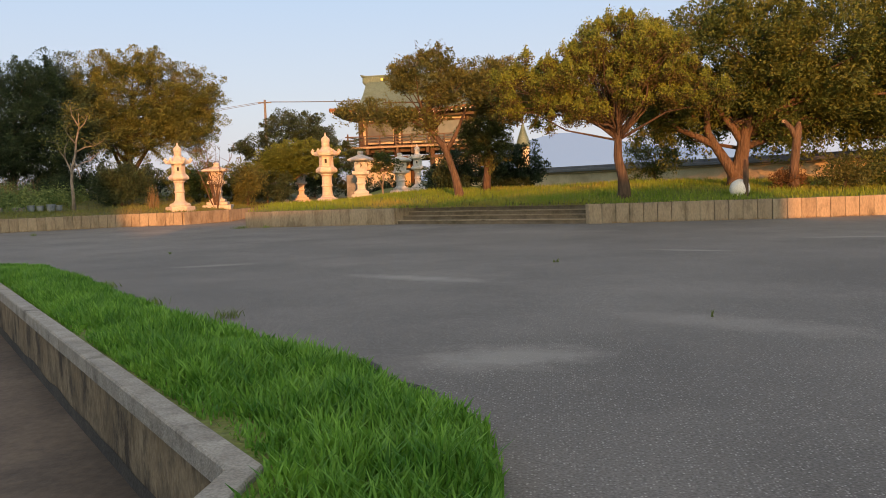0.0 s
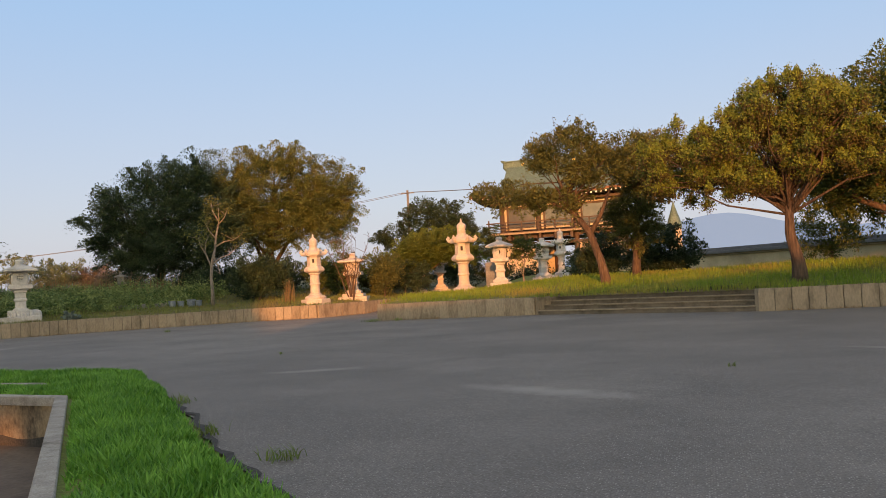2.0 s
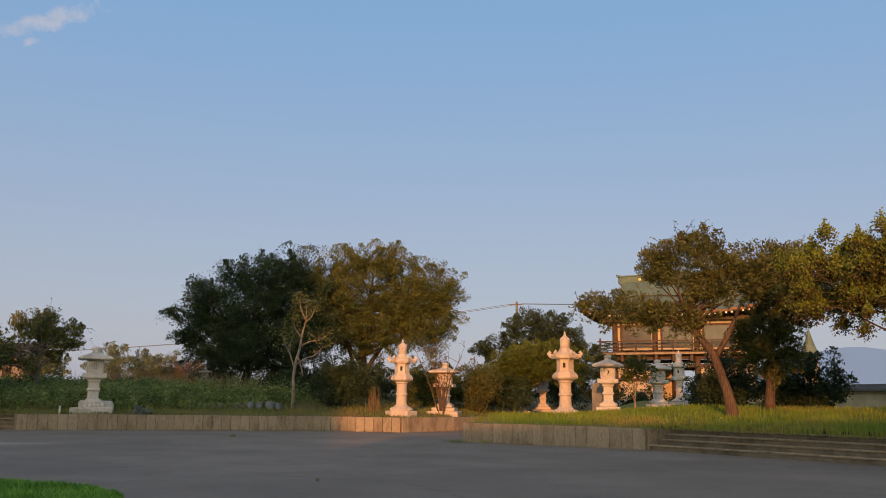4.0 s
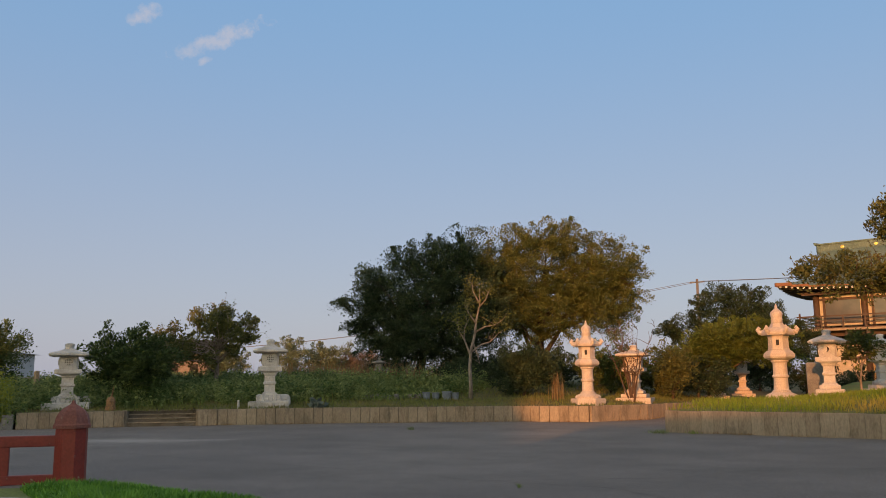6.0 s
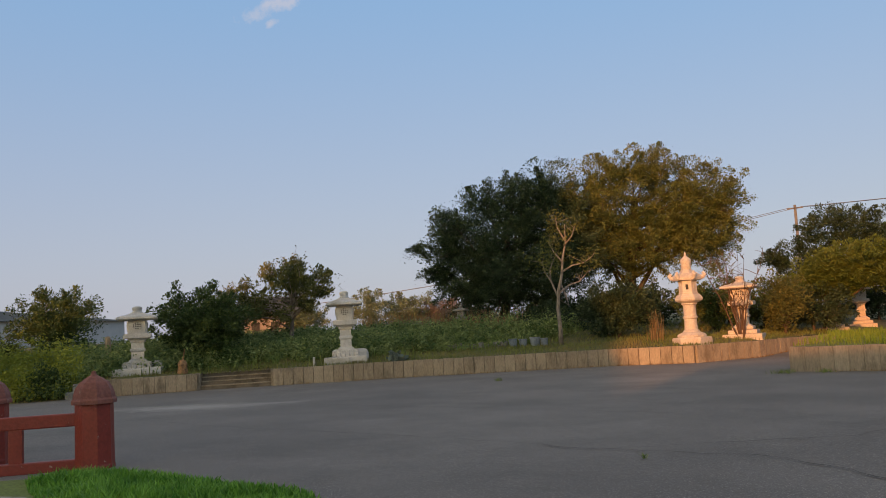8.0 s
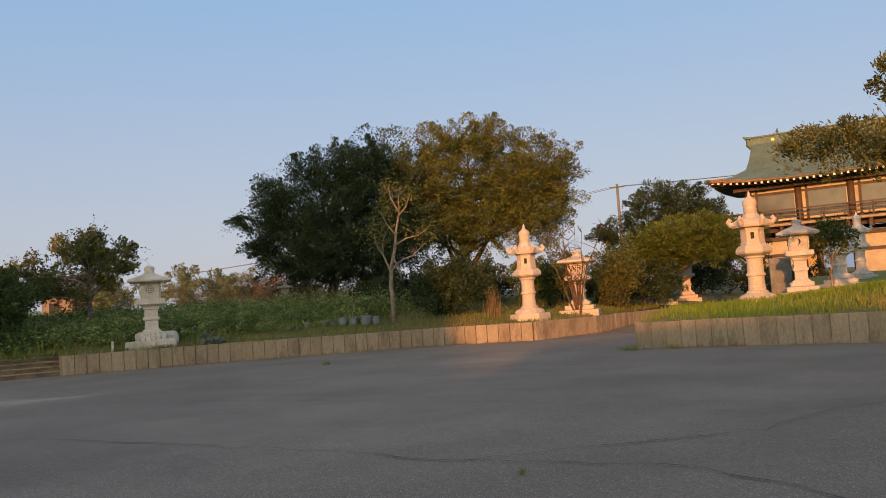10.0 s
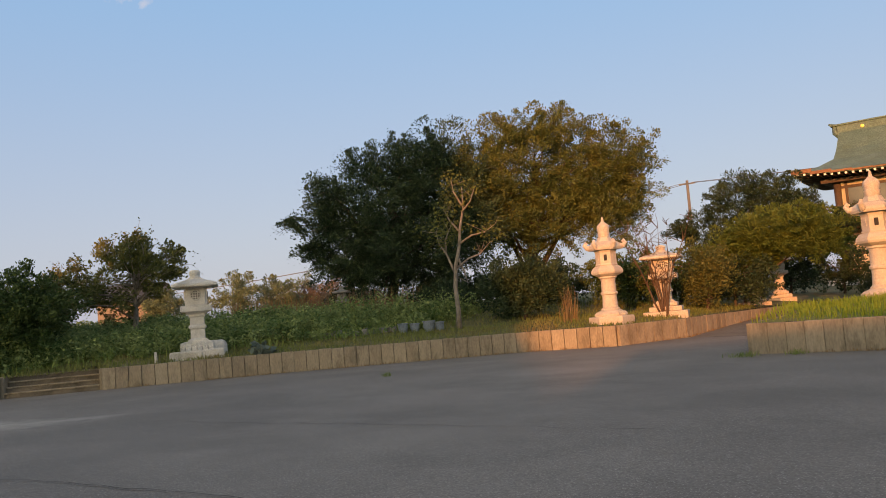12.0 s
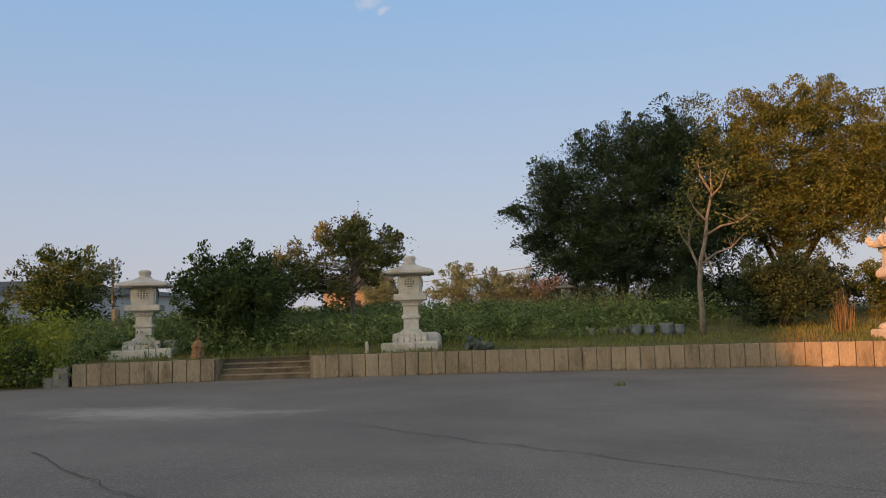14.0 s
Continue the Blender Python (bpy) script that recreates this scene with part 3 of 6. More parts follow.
tagged(sheet("terrace", TERR_OUT, M_GROUND, terrace_z, 1.6, rng), "overgrown raised earth terrace behind the low wall", "ground", kind="structure")
tagged(sheet("lawn", LAWN_OUT, M_LAWN, lawn_z, 1.4, rng), "raised lawn sloping up behind the panel wall", "lawn", kind="structure")
RAMP = [(-12.7, 38.5), (-8.95, 36.5), (-8.9, 44), (-8.0, 62), (-8.0, 130), (-8.6, 130), (-9.0, 62), (-10.8, 52), (-12.0, 45)]
tagged(sheet("path", RAMP, M_PATH, ramp_z, 1.2, rng), "paved path rising between the low walls", "path", kind="structure")
tagged(sheet("bed", BED, M_LAWN, lambda p: 0.045 + 0.02 * np.sin(p[:, 0] * 3) * np.sin(p[:, 1] * 2.3) - 0.05 * (line_dist(BED, p) < 0.05), 0.5, rng, holes=(PIT_OUT, CHANNEL_OUT)),
       "grassy verge round the concrete basin", "verge", kind="structure")

# ---- sunken basin ----
def sunken(name, inner, outer, depth, label, top_z=0.1):
    """Stained walls under a kerb that oversails them a little, a silt line and a muddy floor."""
    n = len(inner)
    wall = [Vector(p) for p in outset(inner, 0.035)]
    bm = bmesh.new()
    top = [bm.verts.new((*p, top_z - 0.03)) for p in wall]
    low = [bm.verts.new((*p, -depth - 0.06)) for p in wall]
    for i in range(n):
        j = (i + 1) % n
        bm.faces.new((top[i], top[j], low[j], low[i]))
    pit = tagged(part(name, bm, M_PITWALL), label, "basin", kind="structure")
    bm = bmesh.new()
    bm.faces.new([bm.verts.new((p[0], p[1], -depth)) for p in wall][::-1])
    part("basin_floor", bm, M_PITFLOOR, pit, "brown muddy floor")
    bm = bmesh.new()
    line = [Vector(p) for p in outset(inner, 0.03)]
    for i in range(n):
        a, b = line[i], line[(i + 1) % n]
        for q in range(40):
            p0, p1 = a.lerp(b, q / 40), a.lerp(b, (q + 1) / 40)
            h0, h1 = (-depth + 0.12 + 0.05 * noise.noise(Vector((p.x * 1.7, p.y * 1.7, 4))) for p in (p0, p1))
            bm.faces.new([bm.verts.new(c) for c in ((*p0, -depth - 0.04), (*p1, -depth - 0.04), (*p1, h1), (*p0, h0))])
    part("waterline_stain", bm, M_CORE, pit, "dark dried silt line along the wall's foot")
    bm = bmesh.new()
    prof = []
    for a, b in zip(inner, outer):
        a, b = Vector(a), Vector(b)
        prof.append([bm.verts.new((*(a.lerp(b, 0.8)), -0.02)), bm.verts.new((*a, -0.02)), bm.verts.new((*a, top_z - 0.012)), bm.verts.new((*(a.lerp(b, 0.08)), top_z)), bm.verts.new((*(a.lerp(b, 0.94)), top_z)), bm.verts.new((*b, top_z - 0.015)), bm.verts.new((*b, -0.2))])
    for i in range(n):
        j = (i + 1) % n
        for k in range(6):
            bm.faces.new((prof[i][k], prof[j][k], prof[j][k + 1], prof[i][k + 1]))
    part("kerb", bm, M_KERB, pit, "worn pale concrete kerb")
    return pit


sunken("basin", PIT, PIT_OUT, 0.56, "sunken concrete basin with water-stained walls")
sunken("channel", CHANNEL, CHANNEL_OUT, 0.5, "narrow sunken concrete channel beside the small bridge", 0.07)


# ---- panel walls ----
def wall_run(name, line, height, panel, label, lift=None, thick=0.13):
    """A retaining wall: a dark core with upright concrete panels, each its own piece, along line."""
    lift = lift or (lambda p: 0.0)
    bm = bmesh.new()
    for a, b in zip(line, line[1:]):
        a, b = Vector(a), Vector(b)
        d = (b - a).normalized()
        nrm = Vector((d.y, -d.x))
        za, zb = lift(a), lift(b)
        vs = []
        for p, z in ((a, za), (b, zb)):
            for off, zz in ((0.0, z - 0.3), (0.0, z + height - 0.02), (-0.3, z + height - 0.02), (-0.3, z - 0.3)):
                vs.append(bm.verts.new((*(p + nrm * off), zz)))
        for k in range(4):
            bm.faces.new((vs[k], vs[(k + 1) % 4], vs[4 + (k + 1) % 4], vs[4 + k]))
        bm.faces.new(vs[:4][::-1])
        bm.faces.new(vs[4:])
    bmesh.ops.recalc_face_normals(bm, faces=bm.faces)
    wall = part(name, bm, M_CORE)
    tagged(wall, label, "wall", kind="structure")
    PANEL_JOBS.append((wall, line, height, panel, lift, thick))
    return wall


PANEL_JOBS = []


wall_run("wall_west", WALL_L, 0.56, 0.36, "weathered low concrete panel wall beside steps")
wall_run("wall_north", WALL_M, 0.58, 0.36, "weathered low concrete panel wall along the terrace")
wall_run("wall_planter", PL_LEFT + PL_FRONT[1:], 0.6, 0.36, "low concrete panel wall holding the lawn")
wall_run("wall_east", PL_RIGHT, 0.62, 0.43, "low concrete panel wall holding the lawn beside the steps")


# ---- steps ----
def steps(name, a, b, count, rise, tread, label):
    a, b = Vector(a), Vector(b)
    d = (b - a).normalized()
    nrm = Vector((-d.y, d.x))
    holder = tagged(new(name), label, "steps", kind="structure")
    holder.matrix_basis = pose(a.x, a.y, 0, 0, 0, math.degrees(math.atan2(d.y, d.x)))
    w = (b - a).length
    for i in range(count):
        bm = bmesh.new()
        box(bm, 0.01, w - 0.01, 0.02 + i * tread, 0.02 + (i + 1) * tread + (1.2 if i == count - 1 else 0.05), -0.1 if i == 0 else i * rise - 0.04, (i + 1) * rise, 0.012)
        tread_ = part("step", bm, M_STEP, holder)
        bm = bmesh.new()
        box(bm, 0.1, w - 0.1, -0.02 + i * tread, 0.06 + i * tread, (i + 1) * rise - 0.035, (i + 1) * rise + 0.006, 0.008)
        part("nosing", bm, M_CONC, tread_)
    for x in (0.0, w):
        bm = bmesh.new()
        box(bm, x - 0.09, x + 0.09, 0.0, count * tread + 0.5, -0.1, count * rise + 0.012, 0.015)
        part("cheek", bm, M_CONC, holder)
    return holder


steps("steps_west", WALL_L[1], WALL_M[0], 4, 0.14, 0.3, "short flight of weathered concrete steps")
steps("steps_east", ST_R[0], ST_R[1], 4, 0.148, 0.36, "wide flight of low concrete steps up to the lawn")


# ---- unseen masses behind the walker, shaped to shade the forecourt ----
SIDE = Vector((AWAY.y, -AWAY.x, 0))


def at_sn(s, n_):
    v = AWAY * s + SIDE * n_
    return v.x, v.y


def slab_profile(name, profile, s0, s1, mat, label, category):
    """An unseen mass with the given gable outline (n, z), reaching from s0 back to s1, added to cast shade."""
    bm = bmesh.new()
    f = [bm.verts.new((*at_sn(s0, q), z)) for q, z in profile]
    g = [bm.verts.new((*at_sn(s1, q), z)) for q, z in profile]
    k = len(profile)
    for i in range(k):
        bm.faces.new((f[i], f[(i + 1) % k], g[(i + 1) % k], g[i]))
    bm.faces.new(f[::-1])
    bm.faces.new(g)
    bmesh.ops.recalc_face_normals(bm, faces=bm.faces)
    ob = part(name, bm, mat)
    return tagged(ob, label, category, kind="structure")


# Hall inferred from its shade; outline fitted to the shade's edges.
slab_profile("hall_shade_caster", [(-27, -0.3), (-4.4, -0.3), (-4.4, 7.6), (-3.2, 7.8), (-4.8, 8.56), (-6.4, 9.36), (-7.6, 11.3), (-8.8, 13.5), (-10.2, 16.6), (-11.6, 19.8), (-13.0, 20.6), (-15.5, 20.4), (-18.0, 17.2), (-20.0, 15.0), (-22.5, 13.2), (-25.0, 11.8), (-27.0, 10.6), (-28.0, 10.0)],
             -30, -46, M_WOOD, "unseen temple hall mass with its roof line fitted to the shade", "hall")
# Two plain blocks added out of view to set the shade's height.
slab_profile("shade_block_long", [(-3.3, -0.3), (16.5, -0.3), (16.5, 9.28), (-3.3, 9.28)], -30.5, -36, M_WHITE, "unseen long white block added to cast shade", "building")
slab_profile("shade_block_low", [(16.5, -0.3), (60.0, -0.3), (60.0, 7.15), (16.5, 7.15)], -30.5, -36, M_WHITE, "unseen low white block added to cast shade", "building")


# ---- stone lanterns ----
def hexa_roof(bm, r, z0, z1, sides, lip, scroll):
    lathe(bm, [(r * 0.55, z0 + 0.02), (r * 0.95, z0), (r, z0 + lip * 0.5), (r * 0.97, z0 + lip), (r * 0.72, z0 + lip + (z1 - z0) * 0.25), (r * 0.48, z0 + (z1 - z0) * 0.62), (r * 0.34, z1 - 0.02), (r * 0.3, z1)], sides)
    if scroll:
        for k in range(sides):
            a = 2 * math.pi * k / sides
            c, s = math.cos(a), math.sin(a)
            tube(bm, [(c * r * 0.8, s * r * 0.8, z0 + lip * 0.9), (c * r * 1.02, s * r * 1.02, z0 + lip * 0.8), (c * r * 1.12, s * r * 1.12, z0 + lip * 1.5), (c * r * 1.04, s * r * 1.04, z0 + lip * 2.1), (c * r * 0.95, s * r * 0.95, z0 + lip * 1.7)],
                 [lip * 0.6, lip * 0.62, lip * 0.55, lip * 0.42, lip * 0.25], 8)


def kasuga_lantern(label, x, y, height, turn, mat, group, rise=0.0):
    """Tall round-shafted lantern: stepped base, lotus, banded shaft, flared platform, six-sided fire box, scrolled roof, jewel."""
    k = height / 2.92
    t = thing("stone_lantern", label, "lantern", (x, y, terrain(x, y) - 0.02 + rise), turn, group, scale=k)
    bm = bmesh.new()
    lathe(bm, [(0.62, -0.25), (0.63, 0.0), (0.63, 0.09), (0.6, 0.13)], 6)
    part("plinth", bm, mat, t)
    bm = bmesh.new()
    lathe(bm, [(0.43, 0.13), (0.44, 0.19), (0.35, 0.27), (0.26, 0.31)], 24)
    for q in range(12):
        a = 2 * math.pi * q / 12
        lathe(bm, [(0.02, 0.13), (0.1, 0.15), (0.1, 0.2), (0.03, 0.26)], 7, a, (0.36 * math.cos(a), 0.36 * math.sin(a), 0))
    part("lotus_base", bm, mat, t, smooth=False)
    bm = bmesh.new()
    lathe(bm, [(0.265, 0.3), (0.265, 0.34), (0.215, 0.38), (0.2, 0.6), (0.2, 0.72), (0.235, 0.745), (0.24, 0.79), (0.205, 0.82), (0.198, 1.1), (0.21, 1.17), (0.25, 1.2), (0.25, 1.24)], 20)
    part("shaft", bm, mat, t, smooth=False)
    bm = bmesh.new()
    lathe(bm, [(0.25, 1.24), (0.33, 1.27), (0.42, 1.31), (0.445, 1.36), (0.43, 1.43), (0.37, 1.5), (0.33, 1.53)], 6)
    part("platform", bm, mat, t)
    bm = bmesh.new()
    lathe(bm, [(0.3, 1.53), (0.31, 1.56), (0.29, 1.6), (0.285, 1.9), (0.31, 1.95), (0.31, 1.99)], 6)
    box_ = part("fire_box", bm, mat, t)
    for q in range(6):
        a = math.pi / 6 + 2 * math.pi * q / 6
        bm = bmesh.new()
        lathe(bm, [(0.062, 0), (0.062, 0.05), (0.05, 0.055)], 4, math.pi / 4)
        bmesh.ops.transform(bm, matrix=Matrix.Rotation(a, 4, "Z") @ Matrix.Translation((0.205, 0, 1.76)) @ Matrix.Rotation(math.pi / 2, 4, "Y") @ Matrix.Diagonal((1.9, 1, 1, 1)), verts=bm.verts)
        part("window", bm, M_LATTICE if q % 2 == 0 else mat, box_)
    bm = bmesh.new()
    hexa_roof(bm, 0.5, 1.98, 2.36, 6, 0.115, True)
    part("roof", bm, mat, t)
    bm = bmesh.new()
    lathe(bm, [(0.15, 2.34), (0.165, 2.37), (0.16, 2.43), (0.175, 2.45), (0.15, 2.48), (0.165, 2.53), (0.178, 2.6), (0.165, 2.67), (0.1, 2.73), (0.045, 2.78), (0.032, 2.86), (0.01, 2.92)], 18)
    part("jewel", bm, mat, t, smooth=True)
    return t


def rough_block(bm, x0, x1, y0, y1, z0, z1, seed, jitter=0.03, bevel=0.04):
    b2 = bmesh.new()
    box(b2, x0, x1, y0, y1, z0, z1, bevel)
    for v in b2.verts:
        v.co += Vector(noise.noise_vector(v.co * 3 + Vector((seed, seed * 2, 0)))) * jitter
    me = bpy.data.meshes.new("tmp")
    b2.to_mesh(me)
    b2.free()
    bm.from_mesh(me)
    bpy.data.meshes.remove(me)


def square_lantern(label, x, y, height, turn, mat, group, blocks=True, round_roof=False, wide=1.0, moon=False):
    """Lantern on rough blocks: square waisted shaft, square platform, fire box with a round lattice, broad shallow roof, bun finial."""
    k = height / 2.34
    t = thing("stone_lantern", label, "lantern", (x, y, terrain(x, y) - 0.03), turn, group, scale=k)
    t.matrix_basis = t.matrix_basis @ Matrix.Diagonal((wide, wide, 1, 1))
    if blocks:
        bm = bmesh.new()
        rough_block(bm, -0.72, 0.1, -0.62, 0.25, -0.12, 0.2, 1.3)
        part("base_block", bm, mat, t)
        bm = bmesh.new()
        rough_block(bm, 0.08, 0.66, -0.55, 0.4, -0.12, 0.22, 4.1)
        part("base_block", bm, mat, t)
        bm = bmesh.new()
        rough_block(bm, 0.18, 0.74, -0.1, 0.6, -0.12, 0.44, 7.7, 0.05, 0.14)
        part("base_boulder", bm, mat, t)
        bm = bmesh.new()
        rough_block(bm, -0.42, 0.36, -0.28, 0.4, 0.1, 0.44, 2.2, 0.02, 0.06)
        core = part("carved_base", bm, mat, t)
        for row, (yy, zz, cnt) in enumerate(((-0.4, 0.2, 6), (-0.3, 0.3, 6))):
            for q in range(cnt):
                w_ = 0.86 / cnt
                x0 = -0.46 + q * w_
                bm = bmesh.new()
                rough_block(bm, x0 + 0.006, x0 + w_ - 0.006, yy, yy + 0.5, zz - 0.06, zz + 0.12, q + row * 9.0, 0.012, 0.03)
                part("petal", bm, mat, core)
    else:
        bm = bmesh.new()
        box(bm, -0.62, 0.62, -0.62, 0.62, -0.12, 0.14, 0.02)
        part("base_slab", bm, mat, t)
        bm = bmesh.new()
        box(bm, -0.46, 0.46, -0.46, 0.46, 0.14, 0.3, 0.03)
        box(bm, -0.34, 0.34, -0.34, 0.34, 0.3, 0.44, 0.04)
        part("base_step", bm, mat, t)
    q4 = math.pi / 4
    r2 = math.sqrt(2)
    bm = bmesh.new()
    lathe(bm, [(0.27 * r2, 0.42), (0.25 * r2, 0.48), (0.185 * r2, 0.52), (0.18 * r2, 0.76), (0.22 * r2, 0.79), (0.225 * r2, 0.85), (0.185 * r2, 0.88), (0.18 * r2, 1.08), (0.215 * r2, 1.1), (0.225 * r2, 1.17)], 4, q4)
    bmesh.ops.bevel(bm, geom=list(bm.edges), offset=0.008, segments=1, affect="EDGES")
    part("shaft", bm, mat, t)
    bm = bmesh.new()
    lathe(bm, [(0.24 * r2, 1.17), (0.3 * r2, 1.22), (0.4 * r2, 1.235), (0.4 * r2, 1.38), (0.36 * r2, 1.39)], 4, q4)
    bmesh.ops.bevel(bm, geom=list(bm.edges), offset=0.01, segments=2, affect="EDGES")
    part("platform", bm, mat, t)
    bm = bmesh.new()
    lathe(bm, [(0.27 * r2, 1.39), (0.275 * r2, 1.42), (0.3 * r2, 1.62), (0.29 * r2, 1.78), (0.25 * r2, 1.88)], 4, q4)
    bmesh.ops.bevel(bm, geom=[e for e in bm.edges if abs(e.verts[0].co.z - e.verts[1].co.z) > 0.02], offset=0.05, segments=3, affect="EDGES")
    fb = part("fire_box", bm, mat, t)
    for q in range(4):
        a = q * math.pi / 2
        m = Matrix.Rotation(a, 4, "Z") @ Matrix.Translation((0, -0.304, 1.66)) @ Matrix.Rotation(math.pi / 2, 4, "X")
        if moon or q % 2:
            bm = bmesh.new()
            arc = [(0.1 * math.sin(u * math.pi / 10), 0.1 * math.cos(u * math.pi / 10)) for u in range(11)]
            cut = [(0.045 * math.sin(u * math.pi / 10), 0.1 * math.cos(u * math.pi / 10)) for u in range(9, 0, -1)]
            f_ = bm.faces.new([bm.verts.new((x_ - 0.04, y_, 0.006)) for x_, y_ in arc + cut])
            ex_ = bmesh.ops.extrude_face_region(bm, geom=[f_])
            bmesh.ops.translate(bm, vec=(0, 0, -0.03), verts=[v for v in ex_["geom"] if isinstance(v, bmesh.types.BMVert)])
            bmesh.ops.transform(bm, matrix=m, verts=bm.verts)
            part("window", bm, M_LATTICE, fb, "crescent opening, its shade painted as a dark plate")
            continue
        bm = bmesh.new()
        lathe(bm, [(0.118, -0.03), (0.118, 0.004)], 24)
        bmesh.ops.transform(bm, matrix=m, verts=bm.verts)
        part("window", bm, M_LATTICE, fb)
        bm = bmesh.new()
        for o in (-0.062, 0.0, 0.062):
            half = math.sqrt(0.116 ** 2 - o ** 2)
            box(bm, o - 0.012, o + 0.012, -half, half, -0.004, 0.014)
            box(bm, -half, half, o - 0.012, o + 0.012, -0.004, 0.0125)
        tube(bm, [(0.13 * math.cos(u * math.pi / 12), 0.13 * math.sin(u * math.pi / 12), 0.004) for u in range(25)], [0.018] * 25, 5)
        bmesh.ops.transform(bm, matrix=m, verts=bm.verts)
        part("lattice", bm, mat, fb)
    bm = bmesh.new()
    if round_roof:
        lathe(bm, [(0.3, 1.86), (0.62, 1.87), (0.66, 1.9), (0.66, 1.95), (0.56, 2.0), (0.34, 2.08), (0.2, 2.13)], 8, math.pi / 8)
    else:
        lathe(bm, [(0.3 * r2, 1.88), (0.57 * r2, 1.875), (0.59 * r2, 1.9), (0.575 * r2, 1.96), (0.48 * r2, 2.0), (0.28 * r2, 2.06), (0.16 * r2, 2.12)], 4, q4)
        bmesh.ops.bevel(bm, geom=[e for e in bm.edges if abs(e.verts[0].co.z - e.verts[1].co.z) > 0.01], offset=0.03, segments=3, affect="EDGES")
    roof = part("roof", bm, mat, t)
    bm = bmesh.new()
    for q in range(4):
        a = q * math.pi / 2
        for i in range(-6, 7):
            b2 = Matrix.Rotation(a, 4, "Z") @ Vector((i * 0.07, -0.46, 1.868))
            box(bm, b2.x - 0.02, b2.x + 0.02, b2.y - 0.02, b2.y + 0.02, 1.85, 1.885)
    part("rafter_ends", bm, mat, roof)
    bm = bmesh.new()
    lathe(bm, [(0.16, 2.1), (0.165, 2.14), (0.125, 2.17), (0.13, 2.2), (0.15, 2.25), (0.145, 2.3), (0.1, 2.335), (0.03, 2.345)], 18)
    part("finial", bm, mat, t, smooth=True)
    return t


GL = "stone lanterns"
kasuga_lantern("tall pale pink granite lantern with scrolled roof, beside the low wall", -14.45, 36.75, 3.12, 20, M_STONE2, GL, 0.1)
kasuga_lantern("tall pale pink granite lantern with scrolled roof, on the lawn", -7.0, 35.5, 3.18, 10, M_STONE2, GL)
square_lantern("white granite lantern with lattice window on rough blocks", -24.65, 29.9, 2.6, 47, M_STONE, GL)
square_lantern("white granite lantern with lattice window, sunk in weeds", -29.3, 24.3, 2.36, 58, M_STONE, GL, wide=1.14)
square_lantern("pale granite lantern half hidden by a bare shrub", -13.7, 39.5, 2.25, 15, M_STONE2, GL, blocks=False, wide=1.15)
square_lantern("granite lantern with broad eight-sided roof on the lawn", -6.3, 39.3, 2.4, 10, M_STONE, GL, blocks=False, round_roof=True, moon=True)
square_lantern("small granite lantern by the gate", -5.9, 48.0, 2.5, 30, M_STONE, GL, blocks=False, round_roof=True)
kasuga_lantern("grey granite lantern by the gate", -5.31, 50.9, 2.85, 0, M_STONE, GL)
square_lantern("slim granite lantern under the pine", -12.3, 49.3, 2.05, 20, M_STONE2, GL, blocks=False, round_roof=True)
square_lantern("low granite lantern under the pine", -12.6, 46.2, 1.8, 35, M_STONE2, GL, blocks=False, round_roof=True)
square_lantern("small dark stone lantern among tall weeds", -26.3, 38.5, 1.3, 30, M_STONED, GL, blocks=False)


# ---- trees and shrubs ----
def crown_points(lobes, clumps, per, spread, flat, rng, shell=0.55, cone=0.0):
    """Clump centres spread through the outer part of the lobes, and leaf places round them in flattened tufts."""
    vol = np.array([l[3] * l[4] * l[5] for l in lobes]) ** 0.67
    pick = rng.choice(len(lobes), clumps, p=vol / vol.sum())
    d = rng.normal(size=(clumps, 3))
    d /= np.linalg.norm(d, axis=1, keepdims=True)
    r = shell + (1 - shell) * rng.uniform(0, 1, (clumps, 1)) ** 0.7
    L = np.array(lobes)[pick]
    wob = 1 + 0.22 * np.sin(d[:, :1] * 7 + d[:, 1:2] * 5 + pick[:, None]) * rng.uniform(0.3, 1, (clumps, 1))
    c = L[:, :3] + d * r * wob * L[:, 3:]
    sz = spread * rng.uniform(0.5, 1.35, (clumps, 1))
    cnt = (per * rng.uniform(0.5, 1.4, clumps)).astype(int)
    rep = np.repeat(np.arange(clumps), cnt)
    off = rng.normal(size=(len(rep), 3))
    off = off / np.linalg.norm(off, axis=1, keepdims=True) * rng.uniform(0, 1, (len(rep), 1)) ** 0.5 * 0.8
    off *= 1 + 0.35 * np.sin(np.arctan2(off[:, 1:2], off[:, :1]) * 5 + rep[:, None] * 1.7)
    if cone:
        off[:, :2] *= 1 - cone * np.clip(off[:, 2:] + 0.2, 0, 0.95)
    off[:, 2] *= flat
    off[:, 2] += -0.25 * flat * (off[:, 0] ** 2 + off[:, 1] ** 2)
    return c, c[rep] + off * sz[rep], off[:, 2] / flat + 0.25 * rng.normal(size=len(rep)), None


